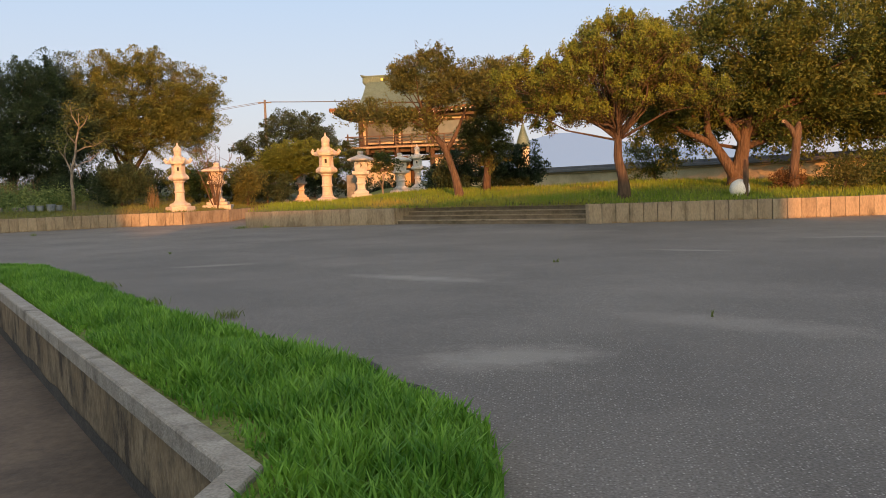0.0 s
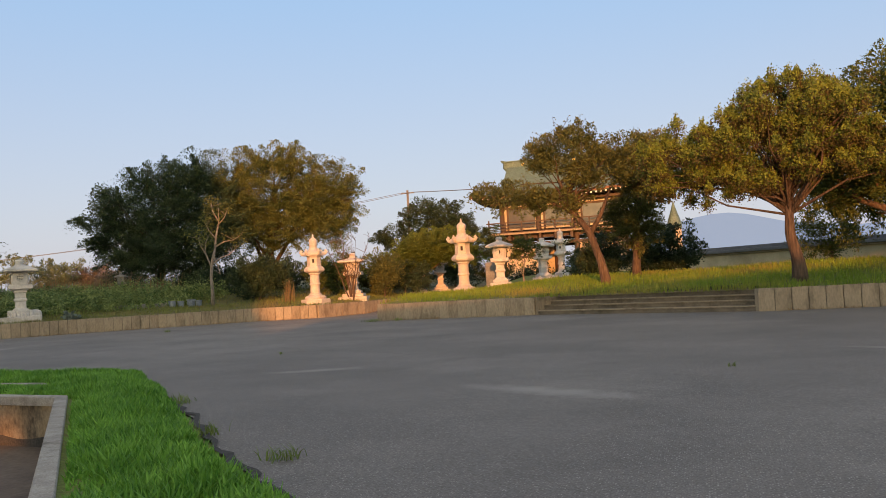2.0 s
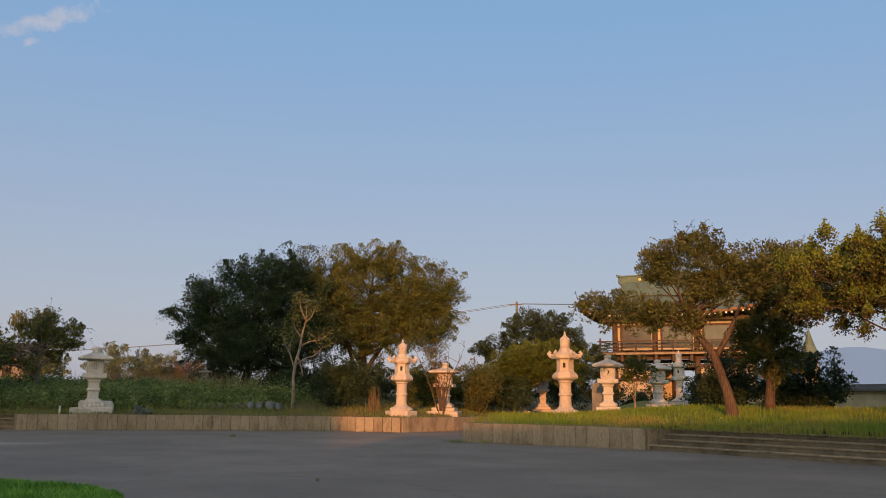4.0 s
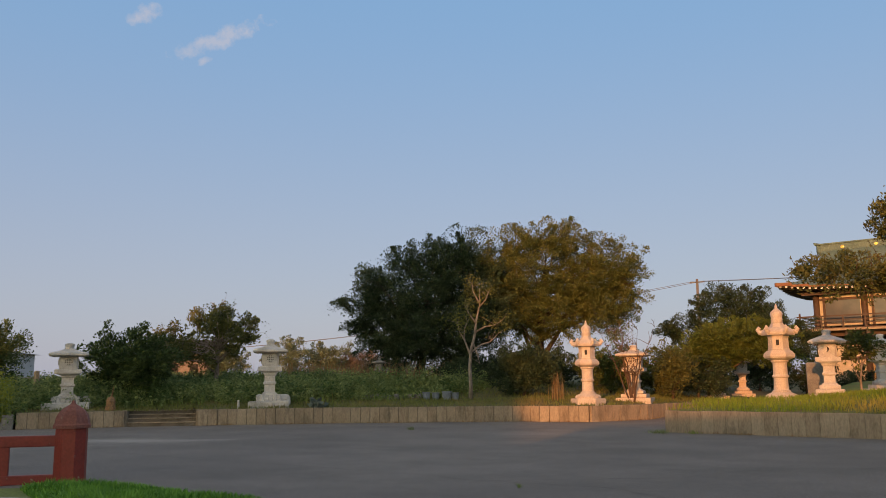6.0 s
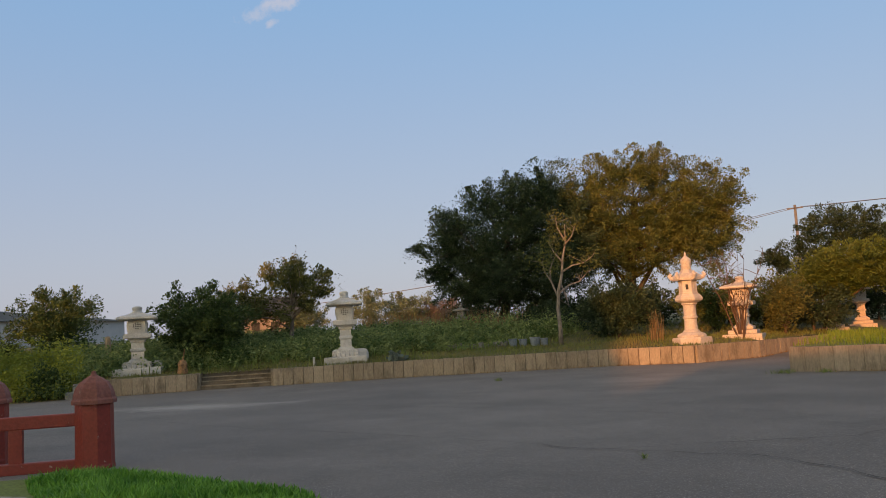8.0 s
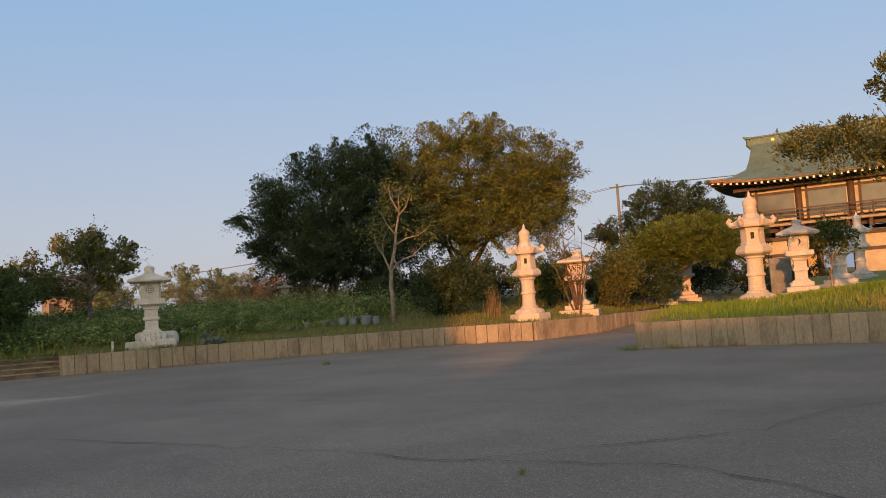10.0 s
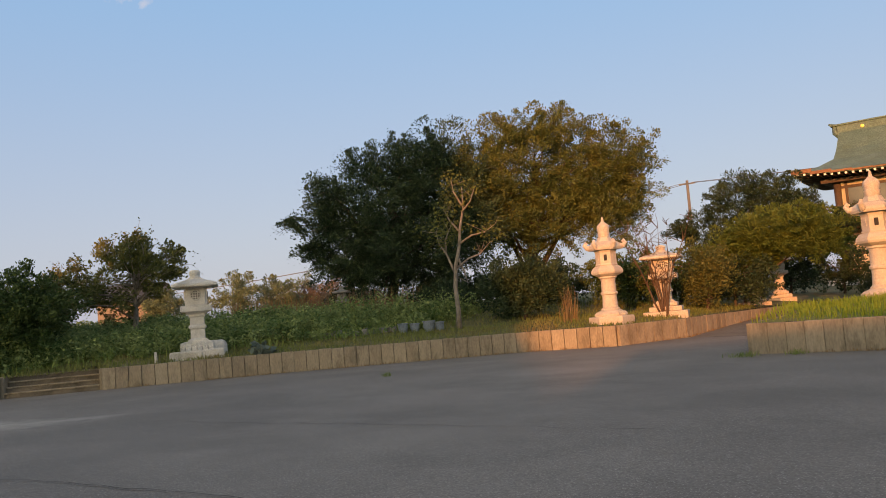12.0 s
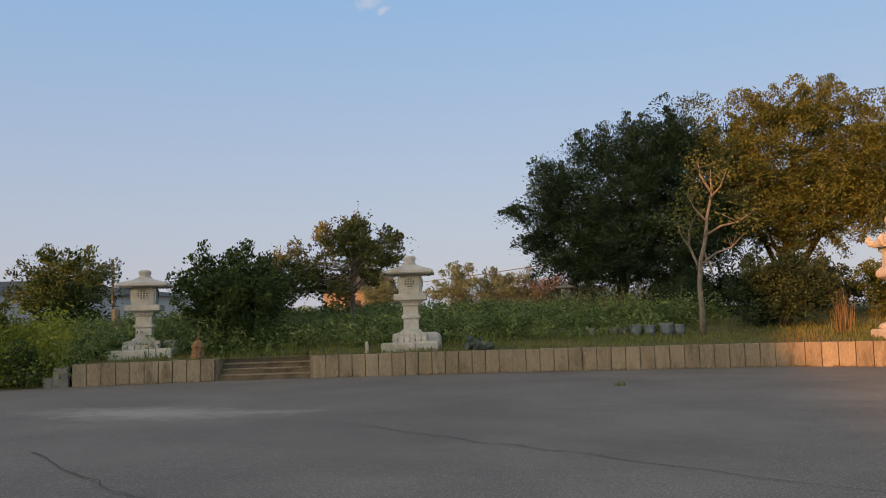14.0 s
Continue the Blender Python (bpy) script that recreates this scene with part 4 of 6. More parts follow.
def spray_points(lobes, clumps, per, spread, flat, rng, shell=0.55):
    """Leaf places and leaf directions on fan-shaped sprays that reach outward and up from the lobes."""
    vol = np.array([l[3] * l[4] * l[5] for l in lobes]) ** 0.67
    pick = rng.choice(len(lobes), clumps, p=vol / vol.sum())
    d = rng.normal(size=(clumps, 3))
    d /= np.linalg.norm(d, axis=1, keepdims=True)
    r = shell + (1 - shell) * rng.uniform(0, 1, (clumps, 1)) ** 0.55
    L = np.array(lobes)[pick]
    wob = 1 + 0.24 * np.sin(d[:, :1] * 7 + d[:, 1:2] * 5 + d[:, 2:] * 6 + pick[:, None]) * rng.uniform(0.3, 1, (clumps, 1))
    c = L[:, :3] + d * (r * wob - 0.08) * L[:, 3:]
    axis = d * 0.8 + rng.normal(size=(clumps, 3)) * 0.38 + np.array([0, 0, 0.42])
    axis /= np.linalg.norm(axis, axis=1, keepdims=True)
    side = np.cross(axis, np.array([0, 0, 1.0]) + rng.normal(size=(clumps, 3)) * 0.35)
    side /= np.linalg.norm(side, axis=1, keepdims=True) + 1e-9
    nrm = np.cross(side, axis)
    sz = spread * rng.uniform(0.55, 1.35, (clumps, 1))
    cnt = (per * rng.uniform(0.6, 1.4, clumps)).astype(int)
    rep = np.repeat(np.arange(clumps), cnt)
    n = len(rep)
    u = rng.uniform(0, 1, (n, 1)) ** 0.85
    v = rng.uniform(-1, 1, (n, 1)) * (0.12 + 0.6 * np.sin(np.pi * np.clip(u * 0.85 + 0.12, 0, 1)))
    v += 0.07 * np.sin(u * 19 + rep[:, None])
    w = rng.normal(size=(n, 1)) * 0.3 * flat
    p = c[rep] + sz[rep] * (axis[rep] * (u * 1.75 - 0.85) + side[rep] * v + nrm[rep] * w)
    p[:, 2:] -= sz[rep] * 0.28 * u ** 2
    way = axis[rep] * 0.8 + side[rep] * np.sign(v) * 0.55 + rng.normal(size=(n, 3)) * 0.4
    return c, p, np.ones(n), way


def make_tree(label, x, y, trunk, lobes, leaf_mat, bark, clumps=160, per=130, leaf=0.11, spread=0.75, flat=0.4, radius=0.2, limbs=26, seed=1, name="tree", category="tree", twigs=0, group="", leaf_flat=0.5, aspect=0.5, shell=0.55, stems=(), cone=0.0, rise=0.0, sprays=0, inner=None):
    """Tapered trunk along the given points (offsets from the foot), limbs out to the leaf clumps, and a crown of small leaves."""
    rg = np.random.default_rng(seed)
    z0 = terrain(x, y) - 0.08
    t = thing(name, label, category, (x, y, z0), 0, group)
    bm = bmesh.new()
    n = len(trunk)
    tr = [(0, 0, 0)] + list(trunk)
    rad = [radius * (1.25 if i == 0 else 1 - 0.55 * i / n) for i in range(n + 1)]
    fine, fr = [], []
    for i in range(n):
        for q in range(4):
            f = q / 4
            p = Vector(tr[i]).lerp(Vector(tr[i + 1]), f)
            fine.append(p + Vector(noise.noise_vector(p * 0.9 + Vector((seed, 0, 0)))) * radius * 0.5 * (0 if i + q == 0 else 1))
            fr.append(rad[i] + (rad[i + 1] - rad[i]) * f)
    fine.append(Vector(tr[-1]))
    fr.append(rad[-1])
    tube(bm, fine, fr, 9)
    part("trunk", bm, bark, t, smooth=True)
    for path, r0, r1 in stems:
        bm = bmesh.new()
        tube(bm, path, [r0 + (r1 - r0) * i / (len(path) - 1) for i in range(len(path))], 9)
        part("limb", bm, bark, t, smooth=True)
    bm = bmesh.new()
    lob = [(l[0] - x, l[1] - y, l[2] - z0, l[3], l[4], l[5]) for l in lobes]
    c, pts, hi, way = crown_points(lob, clumps, per, spread, flat, rg, shell, cone) if cone else spray_points(lob, clumps, per, spread, flat, rg, shell)
    order = rg.permutation(len(c))[:limbs]
    m = len(fine)
    for i in order:
        e = Vector(c[i])
        cand = [k for k in range(m // 3, m) if fine[k].z < e.z + 0.3] or [m // 2]
        k = cand[int(rg.integers(max(0, len(cand) - 6), len(cand)))]
        s = fine[k]
        mid = s.lerp(e, 0.45) + Vector((rg.normal() * 0.15, rg.normal() * 0.15, 0.1 * (e - s).length * rg.uniform(-0.3, 0.8)))
        m2 = s.lerp(e, 0.75) + Vector((rg.normal() * 0.12, rg.normal() * 0.12, 0.08 * (e - s).length * rg.uniform(-0.2, 0.8)))
        r0 = fr[k] * rg.uniform(0.28, 0.55)
        tube(bm, [s, mid, m2, e], [r0, r0 * 0.62, r0 * 0.36, r0 * 0.1], 6)
    for i in range(twigs):
        s = Vector(c[int(rg.integers(len(c)))])
        e = s + Vector((rg.normal() * 0.25, rg.normal() * 0.25, rg.uniform(0.25, 0.75)))
        tube(bm, [s, s.lerp(e, 0.6) + Vector((rg.normal() * 0.05, rg.normal() * 0.05, 0.02)), e], [0.012, 0.009, 0.004], 3)
        pp = np.array([s.lerp(e, f) for f in np.linspace(0.2, 1, 9)]) + rg.normal(size=(9, 3)) * 0.05
        pts = np.concatenate([pts, pp])
        if way is not None:
            way = np.concatenate([way, rg.normal(size=pp.shape)])
    fringe, spine = [], []
    if sprays:
        mid_ = np.mean(c, 0)
        far = c[rg.integers(len(c), size=sprays)]
        o = (far - mid_) + rg.normal(size=far.shape) * 0.8
        o[:, 2] = np.abs(o[:, 2]) * 0.6 + 0.4
        o /= np.linalg.norm(o, axis=1, keepdims=True)
        ln = rg.uniform(0.5, 1.15, (sprays, 1))
        for f in np.linspace(0.15, 1, 12):
            q = far + o * ln * f
            q[:, 2] -= (ln[:, 0] * f) ** 2 * rg.uniform(0.25, 0.75, sprays)
            fringe.append(q + rg.normal(size=q.shape) * 0.04)
            spine.append(q)
        for i in range(0, sprays, 3):
            tube(bm, [far[i], spine[3][i], spine[7][i], spine[11][i]], [0.011, 0.009, 0.006, 0.003], 3)
    tagged(part("bough_framework", bm, bark, t, smooth=True), kind="stuff")
    # Lower leaves of each tuft take the darker material, as painted shade.
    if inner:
        raw_mesh("inner_foliage", leaves(pts[hi < -0.25], leaf, rg, leaf_flat, aspect, rise), 4, inner, t, "dark old foliage with shade under the tufts put into its colour")
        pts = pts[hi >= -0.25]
    if per:
        lv = leaves(pts, leaf, rg, leaf_flat, aspect, rise, way)
        if fringe:
            lv = np.concatenate([lv, leaves(np.concatenate(fringe), leaf * 0.7, rg, leaf_flat, aspect, rise)])
        raw_mesh("crown", lv, 4, leaf_mat, t)
    return t


def make_bush(label, x, y, rx, ry, h, mat, clumps=60, per=110, leaf=0.09, seed=3, bark=None, lift=0.15, group="", name="bush", spread=0.45, flat=0.7):
    z = terrain(x, y)
    stem = [(0.05, 0, h * 0.3), (0.1, 0.05, h * 0.6)]
    lobes = [(x, y, z + h * (0.5 + lift * 0.5), rx, ry, h * (0.5 - lift * 0.5)), (x + rx * 0.35, y - ry * 0.2, z + h * 0.42, rx * 0.7, ry * 0.7, h * 0.36), (x - rx * 0.4, y + ry * 0.1, z + h * 0.4, rx * 0.65, ry * 0.7, h * 0.34)]
    return make_tree(label, x, y, stem, lobes, mat, bark or M_BARKD, clumps, per, leaf, spread, flat, 0.06, 14, seed, name, "bush", group=group, shell=0.35)


# the two large trees on the terrace
make_tree("large dark green broadleaf tree with drooping outer twigs", -26.0, 41.3, [(0.1, 0, 1.2), (0.3, 0.1, 2.6), (0.5, 0, 4.5)],
          [(-26.2, 41.1, 5.6, 3.1, 3.0, 3.0), (-23.9, 42.1, 6.5, 2.5, 2.4, 2.4), (-27.7, 40.3, 5.0, 1.9, 1.9, 2.2), (-25.0, 41.2, 3.6, 3.3, 2.5, 1.5), (-22.6, 42.4, 4.6, 1.7, 1.6, 1.5)],
          M_LEAF_DARK, M_BARKD, 520, 330, 0.12, 1.02, 0.26, 0.26, 34, 11, twigs=90, aspect=0.42, sprays=900, shell=0.5)
make_tree("large spreading tree with leaves turning ochre", -21.4, 45.5, [(0.1, 0, 1.4), (0.0, 0.1, 2.4), (0.3, 0, 4.2), (0.5, 0, 6.0)],
          [(-21.3, 45.2, 6.9, 3.1, 2.8, 2.6), (-23.3, 44.2, 6.9, 1.8, 2.0, 2.2), (-18.5, 46.4, 6.4, 2.4, 2.1, 1.9), (-20.8, 45.4, 8.4, 2.2, 1.8, 1.5), (-18.2, 46.5, 7.3, 2.2, 1.9, 1.5), (-21.2, 45.0, 4.9, 3.9, 2.6, 1.2), (-18.4, 46.5, 5.3, 2.1, 1.9, 1.2)],
          M_LEAF_AUT, M_BARKD, 500, 340, 0.115, 1.0, 0.26, 0.3, 40, 12, twigs=110, aspect=0.42, sprays=800, shell=0.5,
          stems=[([(0, 0, 0.9), (-0.5, 0, 1.7), (-1.0, 0.1, 2.8), (-1.5, 0.2, 4.2)], 0.15, 0.05), ([(0.1, 0, 1.1), (0.6, 0, 1.9), (1.3, 0.1, 2.9), (2.0, 0.1, 4.2)], 0.16, 0.05)])
# slim pale half-bare tree
rg = np.random.default_rng(13)
slim = thing("tree", "slim pale-barked half-bare tree at the terrace edge", "tree", (-19.3, 35.9, terrain(-19.3, 35.9) - 0.05))
bm = bmesh.new()
tube(bm, [(0, 0, 0), (0.02, 0, 0.7), (-0.02, 0, 1.4), (0.06, 0, 2.1), (0.25, 0, 2.7), (0.3, 0.05, 3.3), (0.48, 0.05, 3.9), (0.5, 0.05, 4.6)], [0.1, 0.076, 0.07, 0.064, 0.055, 0.044, 0.03, 0.012], 9)
BR = [[(0.0, 0, 1.9), (-0.25, 0, 2.5), (-0.5, -0.05, 2.9), (-0.6, 0, 3.3)], [(-0.28, 0, 2.5), (-0.32, 0.1, 3.0), (-0.15, 0.1, 3.3)], [(0.15, 0, 2.4), (0.25, 0.2, 1.9), (0.35, 0.2, 1.5)],
      [(0.28, 0, 2.8), (0.8, -0.1, 3.0), (1.3, -0.1, 3.05), (1.7, -0.1, 3.25)], [(0.3, 0, 3.2), (-0.1, 0.1, 3.6), (-0.3, 0.1, 4.0)], [(0.45, 0, 3.8), (0.8, 0, 4.1), (1.0, 0, 4.5)], [(0.48, 0, 4.0), (0.2, 0, 4.5), (0.15, 0, 4.9)], [(0.05, 0, 2.0), (0.5, 0.1, 2.3), (0.95, 0.1, 2.4), (1.3, 0.1, 2.7)]]
tips = []
for b in BR:
    tube(bm, b, [0.042 * (1 - 0.8 * i / (len(b) - 1)) for i in range(len(b))], 6)
    tips += [Vector(b[-1]), Vector(b[-2])]
    for q in range(5):
        s_ = Vector(b[-2]).lerp(Vector(b[-1]), rg.uniform(0, 1))
        e_ = s_ + Vector((rg.normal() * 0.22, rg.normal() * 0.15, rg.uniform(0.05, 0.4)))
        tube(bm, [s_, e_], [0.012, 0.004], 4)
        tips.append(e_)
part("trunk", bm, M_BARKG, slim, smooth=True)
tp = np.repeat(np.array([t for t in tips if t.z > 2.8]), 34, 0)
raw_mesh("crown", leaves(tp + rg.normal(size=tp.shape) * 0.2, 0.11, rg), 4, M_LEAF_AUT, slim)
for i, (bx, by, rx, h, mt) in enumerate(((-19.3, 43.4, 1.8, 1.7, M_LEAF_DARK), (-22.2, 44.2, 1.7, 1.5, M_LEAF_DARK), (-15.0, 45.0, 1.9, 2.1, M_LEAF_GRN), (-24.5, 43.5, 1.8, 1.5, M_LEAF_DARK), (-14.2, 48.6, 1.8, 2.2, M_LEAF_DARK), (-17.2, 46.5, 1.8, 1.9, M_LEAF_DARK), (-12.9, 54.5, 1.6, 2.2, M_LEAF_DARK), (-10.9, 56.0, 1.9, 2.6, M_LEAF_DARK), (-9.0, 60.5, 1.8, 2.4, M_LEAF_DARK))):
    make_bush("dark hedge shrub in the row behind the lanterns", bx, by, rx, 1.2, h, mt, 90, 100, 0.12, 130 + i, group="hedge row")
# shrubs along the terrace
make_bush("dense dark green round shrub by the low wall", -18.1, 38.2, 1.65, 1.2, 2.2, M_LEAF_DARK, 170, 120, 0.11, 21)
make_bush("mid-green shrub behind the tall lantern", -16.0, 42.2, 1.6, 1.3, 2.3, M_LEAF_GRN, 90, 110, 0.11, 22)
make_bush("dark green hedge shrub behind the lanterns", -12.9, 44.6, 1.8, 1.2, 2.0, M_LEAF_DARK, 80, 110, 0.11, 23)
make_bush("low green shrub under the big tree", -22.6, 40.2, 1.6, 1.2, 1.2, M_LEAF_DARK, 70, 110, 0.11, 24)
make_bush("large dark evergreen shrub on the terrace", -29.9, 27.3, 2.35, 1.7, 2.85, M_LEAF_SHR, 240, 140, 0.12, 25, bark=M_BARKG)
make_bush("dark conifer-like shrub among weeds", -35.0, 24.0, 2.3, 1.6, 3.0, M_LEAF_SHR, 180, 120, 0.11, 26)
make_bush("bushy yellow-green weeds at the wall's end", -32.2, 19.6, 1.5, 1.2, 1.7, M_WEEDY, 110, 120, 0.1, 31, name="weed_bush")
make_bush("low dark green weeds beside the wall's end", -30.3, 21.4, 0.9, 0.7, 0.9, M_LEAF_SHR, 60, 100, 0.1, 32, name="weed_bush")
make_bush("low dark green weeds behind the steps", -28.6, 27.2, 1.0, 0.7, 0.85, M_CLUMP, 60, 100, 0.09, 34, name="weed_bush")
make_bush("mid-green shrub among tall weeds", -34.5, 21.0, 1.5, 1.3, 1.6, M_LEAF_GRN, 70, 100, 0.11, 27)
make_tree("small broadleaf tree with leaves turning at the top", -30.2, 31.8, [(0.0, 0.1, 0.8), (0.1, 0, 1.6), (0.3, 0.1, 2.4)],
          [(-30.4, 31.4, 3.5, 2.2, 1.7, 1.3), (-29.7, 32.4, 4.1, 1.4, 1.2, 0.95), (-31.5, 30.3, 3.1, 1.3, 1.1, 0.8)], M_LEAF_OLV, M_BARKG, 150, 110, 0.13, 0.5, 0.5, 0.11, 40, 28, twigs=60, sprays=50)
for i, (bx, by, h, mt, lb) in enumerate(((-39.5, 45.3, 1.9, M_FAROLV, "small olive-green tree far off beyond the weeds"), (-37.8, 47.2, 1.7, M_FAROLV, "small ochre tree far off beyond the weeds"), (-36.4, 48.6, 1.2, M_FARRED, "reddish shrub far off beyond the weeds"), (-42.5, 42.8, 1.5, M_FAROLV, "green shrub far off beyond the weeds"), (-33.0, 47.0, 1.0, M_FARRED, "reddish shrub far off beyond the weeds"))):
    make_bush(lb, bx, by, 2.0, 1.3, h + 0.8, mt, 70, 110, 0.13, 40 + i, spread=0.5)
# bare many-stemmed shrub before the lantern
rg = np.random.default_rng(61)
bare = thing("bare_shrub", "bare reddish many-stemmed shrub with a few leaves", "shrub", (-13.55, 38.9, terrain(-13.55, 38.9) - 0.05))
bm = bmesh.new()
tips = []
for i in range(9):
    a, sp = rg.uniform(0, 6.28), rg.uniform(0.4, 1.2)
    p = [Vector((0.08 * math.cos(a), 0.08 * math.sin(a), 0))]
    for k in range(1, 6):
        p.append(p[-1] + Vector((math.cos(a) * sp * 0.22 * k / 3 + rg.normal() * 0.06, math.sin(a) * sp * 0.22 * k / 3 + rg.normal() * 0.06, rg.uniform(0.45, 0.68))))
    tube(bm, p, [0.036, 0.031, 0.025, 0.018, 0.011, 0.005], 6)
    for k in (2, 3, 4, 5):
        for q in range(3):
            e = p[k] + Vector((rg.normal() * 0.3, rg.normal() * 0.3, rg.uniform(0.1, 0.55)))
            tube(bm, [p[k], p[k].lerp(e, 0.5) + Vector((rg.normal() * 0.05, 0, 0.03)), e], [0.013, 0.009, 0.004], 4)
            tips.append(e)
part("framework", bm, M_BARK, bare)
tp = np.repeat(np.array([t for t in tips if t.z < 2.2]), 4, 0)
raw_mesh("leaves", leaves(tp + rg.normal(size=tp.shape) * 0.14, 0.09, rg), 4, M_LEAF_RED, bare)
# path-side yew and layered pine
make_bush("upright shrub with reddish stems by the path", -13.3, 42.6, 0.95, 0.9, 2.7, M_LEAF_OLV, 90, 90, 0.1, 62, bark=M_BARK)
make_tree("low pine with flat layered olive canopy by the path", -12.8, 46.0, [(0.1, 0, 0.9), (0.5, 0, 1.8), (1.2, 0, 2.6)],
          [(-11.3, 45.5, 3.4, 2.4, 1.6, 0.7), (-12.6, 45.6, 2.7, 1.7, 1.3, 0.6), (-10.3, 45.5, 2.8, 1.5, 1.2, 0.5)], M_LEAF_PINE, M_BARK, 300, 170, 0.14, 0.5, 0.35, 0.14, 24, 63, aspect=0.28)
make_tree("dark pine with layered canopy before the gate", -14.3, 52.5, [(0.1, 0, 1.2), (0.5, 0, 2.6), (1.2, 0, 3.8)],
          [(-13.8, 53.2, 5.5, 2.3, 1.8, 1.1), (-12.3, 53.0, 4.8, 1.7, 1.5, 0.9), (-16.0, 53.0, 4.2, 1.9, 1.5, 0.9), (-14.0, 53.0, 3.4, 2.4, 1.6, 0.8), (-11.2, 53.5, 3.6, 1.8, 1.4, 1.2)], M_LEAF_DARK, M_BARKD, 380, 170, 0.15, 0.62, 0.4, 0.16, 24, 64, aspect=0.28)
make_tree("young sapling on the lawn", -5.6, 41.0, [(0.0, 0, 0.7), (0.1, 0, 1.4)], [(-5.5, 41.0, 2.7, 0.75, 0.6, 0.5)], M_LEAF_GRN, M_BARKG, 26, 80, 0.12, 0.4, 0.7, 0.05, 10, 66)
# lawn trees
make_tree("leaning tree with sparse olive crown on the lawn", -0.75, 32.4, [(-0.15, 0, 0.9), (-0.6, 0, 2.0), (-1.2, 0, 2.9), (-1.5, 0, 3.9)],
          [(-1.9, 32.3, 5.7, 1.4, 1.1, 1.0), (-0.7, 32.4, 5.1, 1.2, 1.1, 0.9), (-3.0, 32.3, 5.7, 0.8, 0.7, 0.45), (-2.6, 32.3, 4.0, 1.3, 0.9, 0.45), (-4.3, 32.0, 4.35, 1.5, 0.9, 0.4), (-1.4, 32.2, 6.4, 0.7, 0.6, 0.6), (0.3, 33.2, 5.65, 1.3, 1.1, 0.9)], M_LEAF_OLV, M_BARK, 250, 130, 0.12, 0.5, 0.5, 0.17, 30, 71, twigs=70, aspect=0.38,
          stems=[([(-0.5, 0, 1.9), (-0.1, 0.1, 2.6), (0.3, 0.3, 3.6)], 0.11, 0.04)])
make_tree("slim dark tree behind the leaning one", 0.15, 34.8, [(0.0, 0, 1.5), (0.2, 0, 3.0), (0.4, 0, 4.4)],
          [(0.9, 35.0, 5.3, 1.5, 1.3, 1.2), (0.2, 34.9, 3.4, 1.1, 1.0, 1.3)], M_LEAF_OLV, M_BARK, 260, 130, 0.13, 0.5, 0.5, 0.15, 22, 72, twigs=30, aspect=0.38)
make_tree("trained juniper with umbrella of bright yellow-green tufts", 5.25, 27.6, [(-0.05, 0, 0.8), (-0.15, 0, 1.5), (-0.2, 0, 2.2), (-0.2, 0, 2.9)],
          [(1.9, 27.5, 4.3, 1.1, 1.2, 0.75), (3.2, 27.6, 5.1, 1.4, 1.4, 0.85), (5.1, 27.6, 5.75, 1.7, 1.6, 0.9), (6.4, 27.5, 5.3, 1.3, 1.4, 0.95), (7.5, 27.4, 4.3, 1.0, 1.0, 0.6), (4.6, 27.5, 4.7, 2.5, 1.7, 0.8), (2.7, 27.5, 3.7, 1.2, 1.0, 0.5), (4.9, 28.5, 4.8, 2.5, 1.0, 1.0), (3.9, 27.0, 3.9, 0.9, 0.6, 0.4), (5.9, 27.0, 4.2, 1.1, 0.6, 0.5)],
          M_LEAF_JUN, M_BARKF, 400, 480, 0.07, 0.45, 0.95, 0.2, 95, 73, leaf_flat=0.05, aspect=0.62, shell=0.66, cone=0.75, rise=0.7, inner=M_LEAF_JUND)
make_tree("large old broadleaf tree with forked red-brown trunk", 9.5, 30.5, [(0.0, 0, 0.5), (0.15, 0, 1.0), (0.3, 0, 1.9), (0.75, 0, 2.9), (1.3, 0, 4.2)],
          [(9.6, 30.5, 5.95, 3.1, 2.7, 2.1), (12.8, 31.0, 6.05, 3.2, 2.8, 2.1), (10.8, 31.2, 4.2, 3.4, 2.3, 1.2), (7.2, 31.2, 4.2, 2.0, 1.6, 1.2), (8.0, 32.5, 3.7, 1.6, 1.2, 1.0), (13.2, 31.8, 3.7, 2.4, 1.6, 1.0), (15.5, 31.5, 5.0, 2.4, 2.4, 2.2)], M_LEAF_GRN, M_BARK, 760, 230, 0.14, 0.88, 0.42, 0.33, 40, 74, twigs=60, aspect=0.42, sprays=500,
          stems=[([(0, 0, 0.35), (-0.3, 0, 0.9), (-0.75, 0, 1.6), (-1.0, 0, 2.1), (-1.0, 0.1, 3.2), (-0.7, 0.2, 4.2)], 0.23, 0.06), ([(-0.7, 0, 1.55), (-1.3, 0, 1.9), (-2.0, 0.3, 2.25), (-2.5, 0.6, 2.9), (-2.8, 0.9, 3.6)], 0.14, 0.04), ([(0.25, 0, 1.6), (-0.1, 0, 2.2), (-0.5, 0, 2.7), (-0.8, 0, 3.6)], 0.16, 0.07), ([(0.6, 0, 2.3), (1.3, 0, 2.7), (2.2, 0, 3.2), (3.0, 0, 3.8)], 0.16, 0.07)])
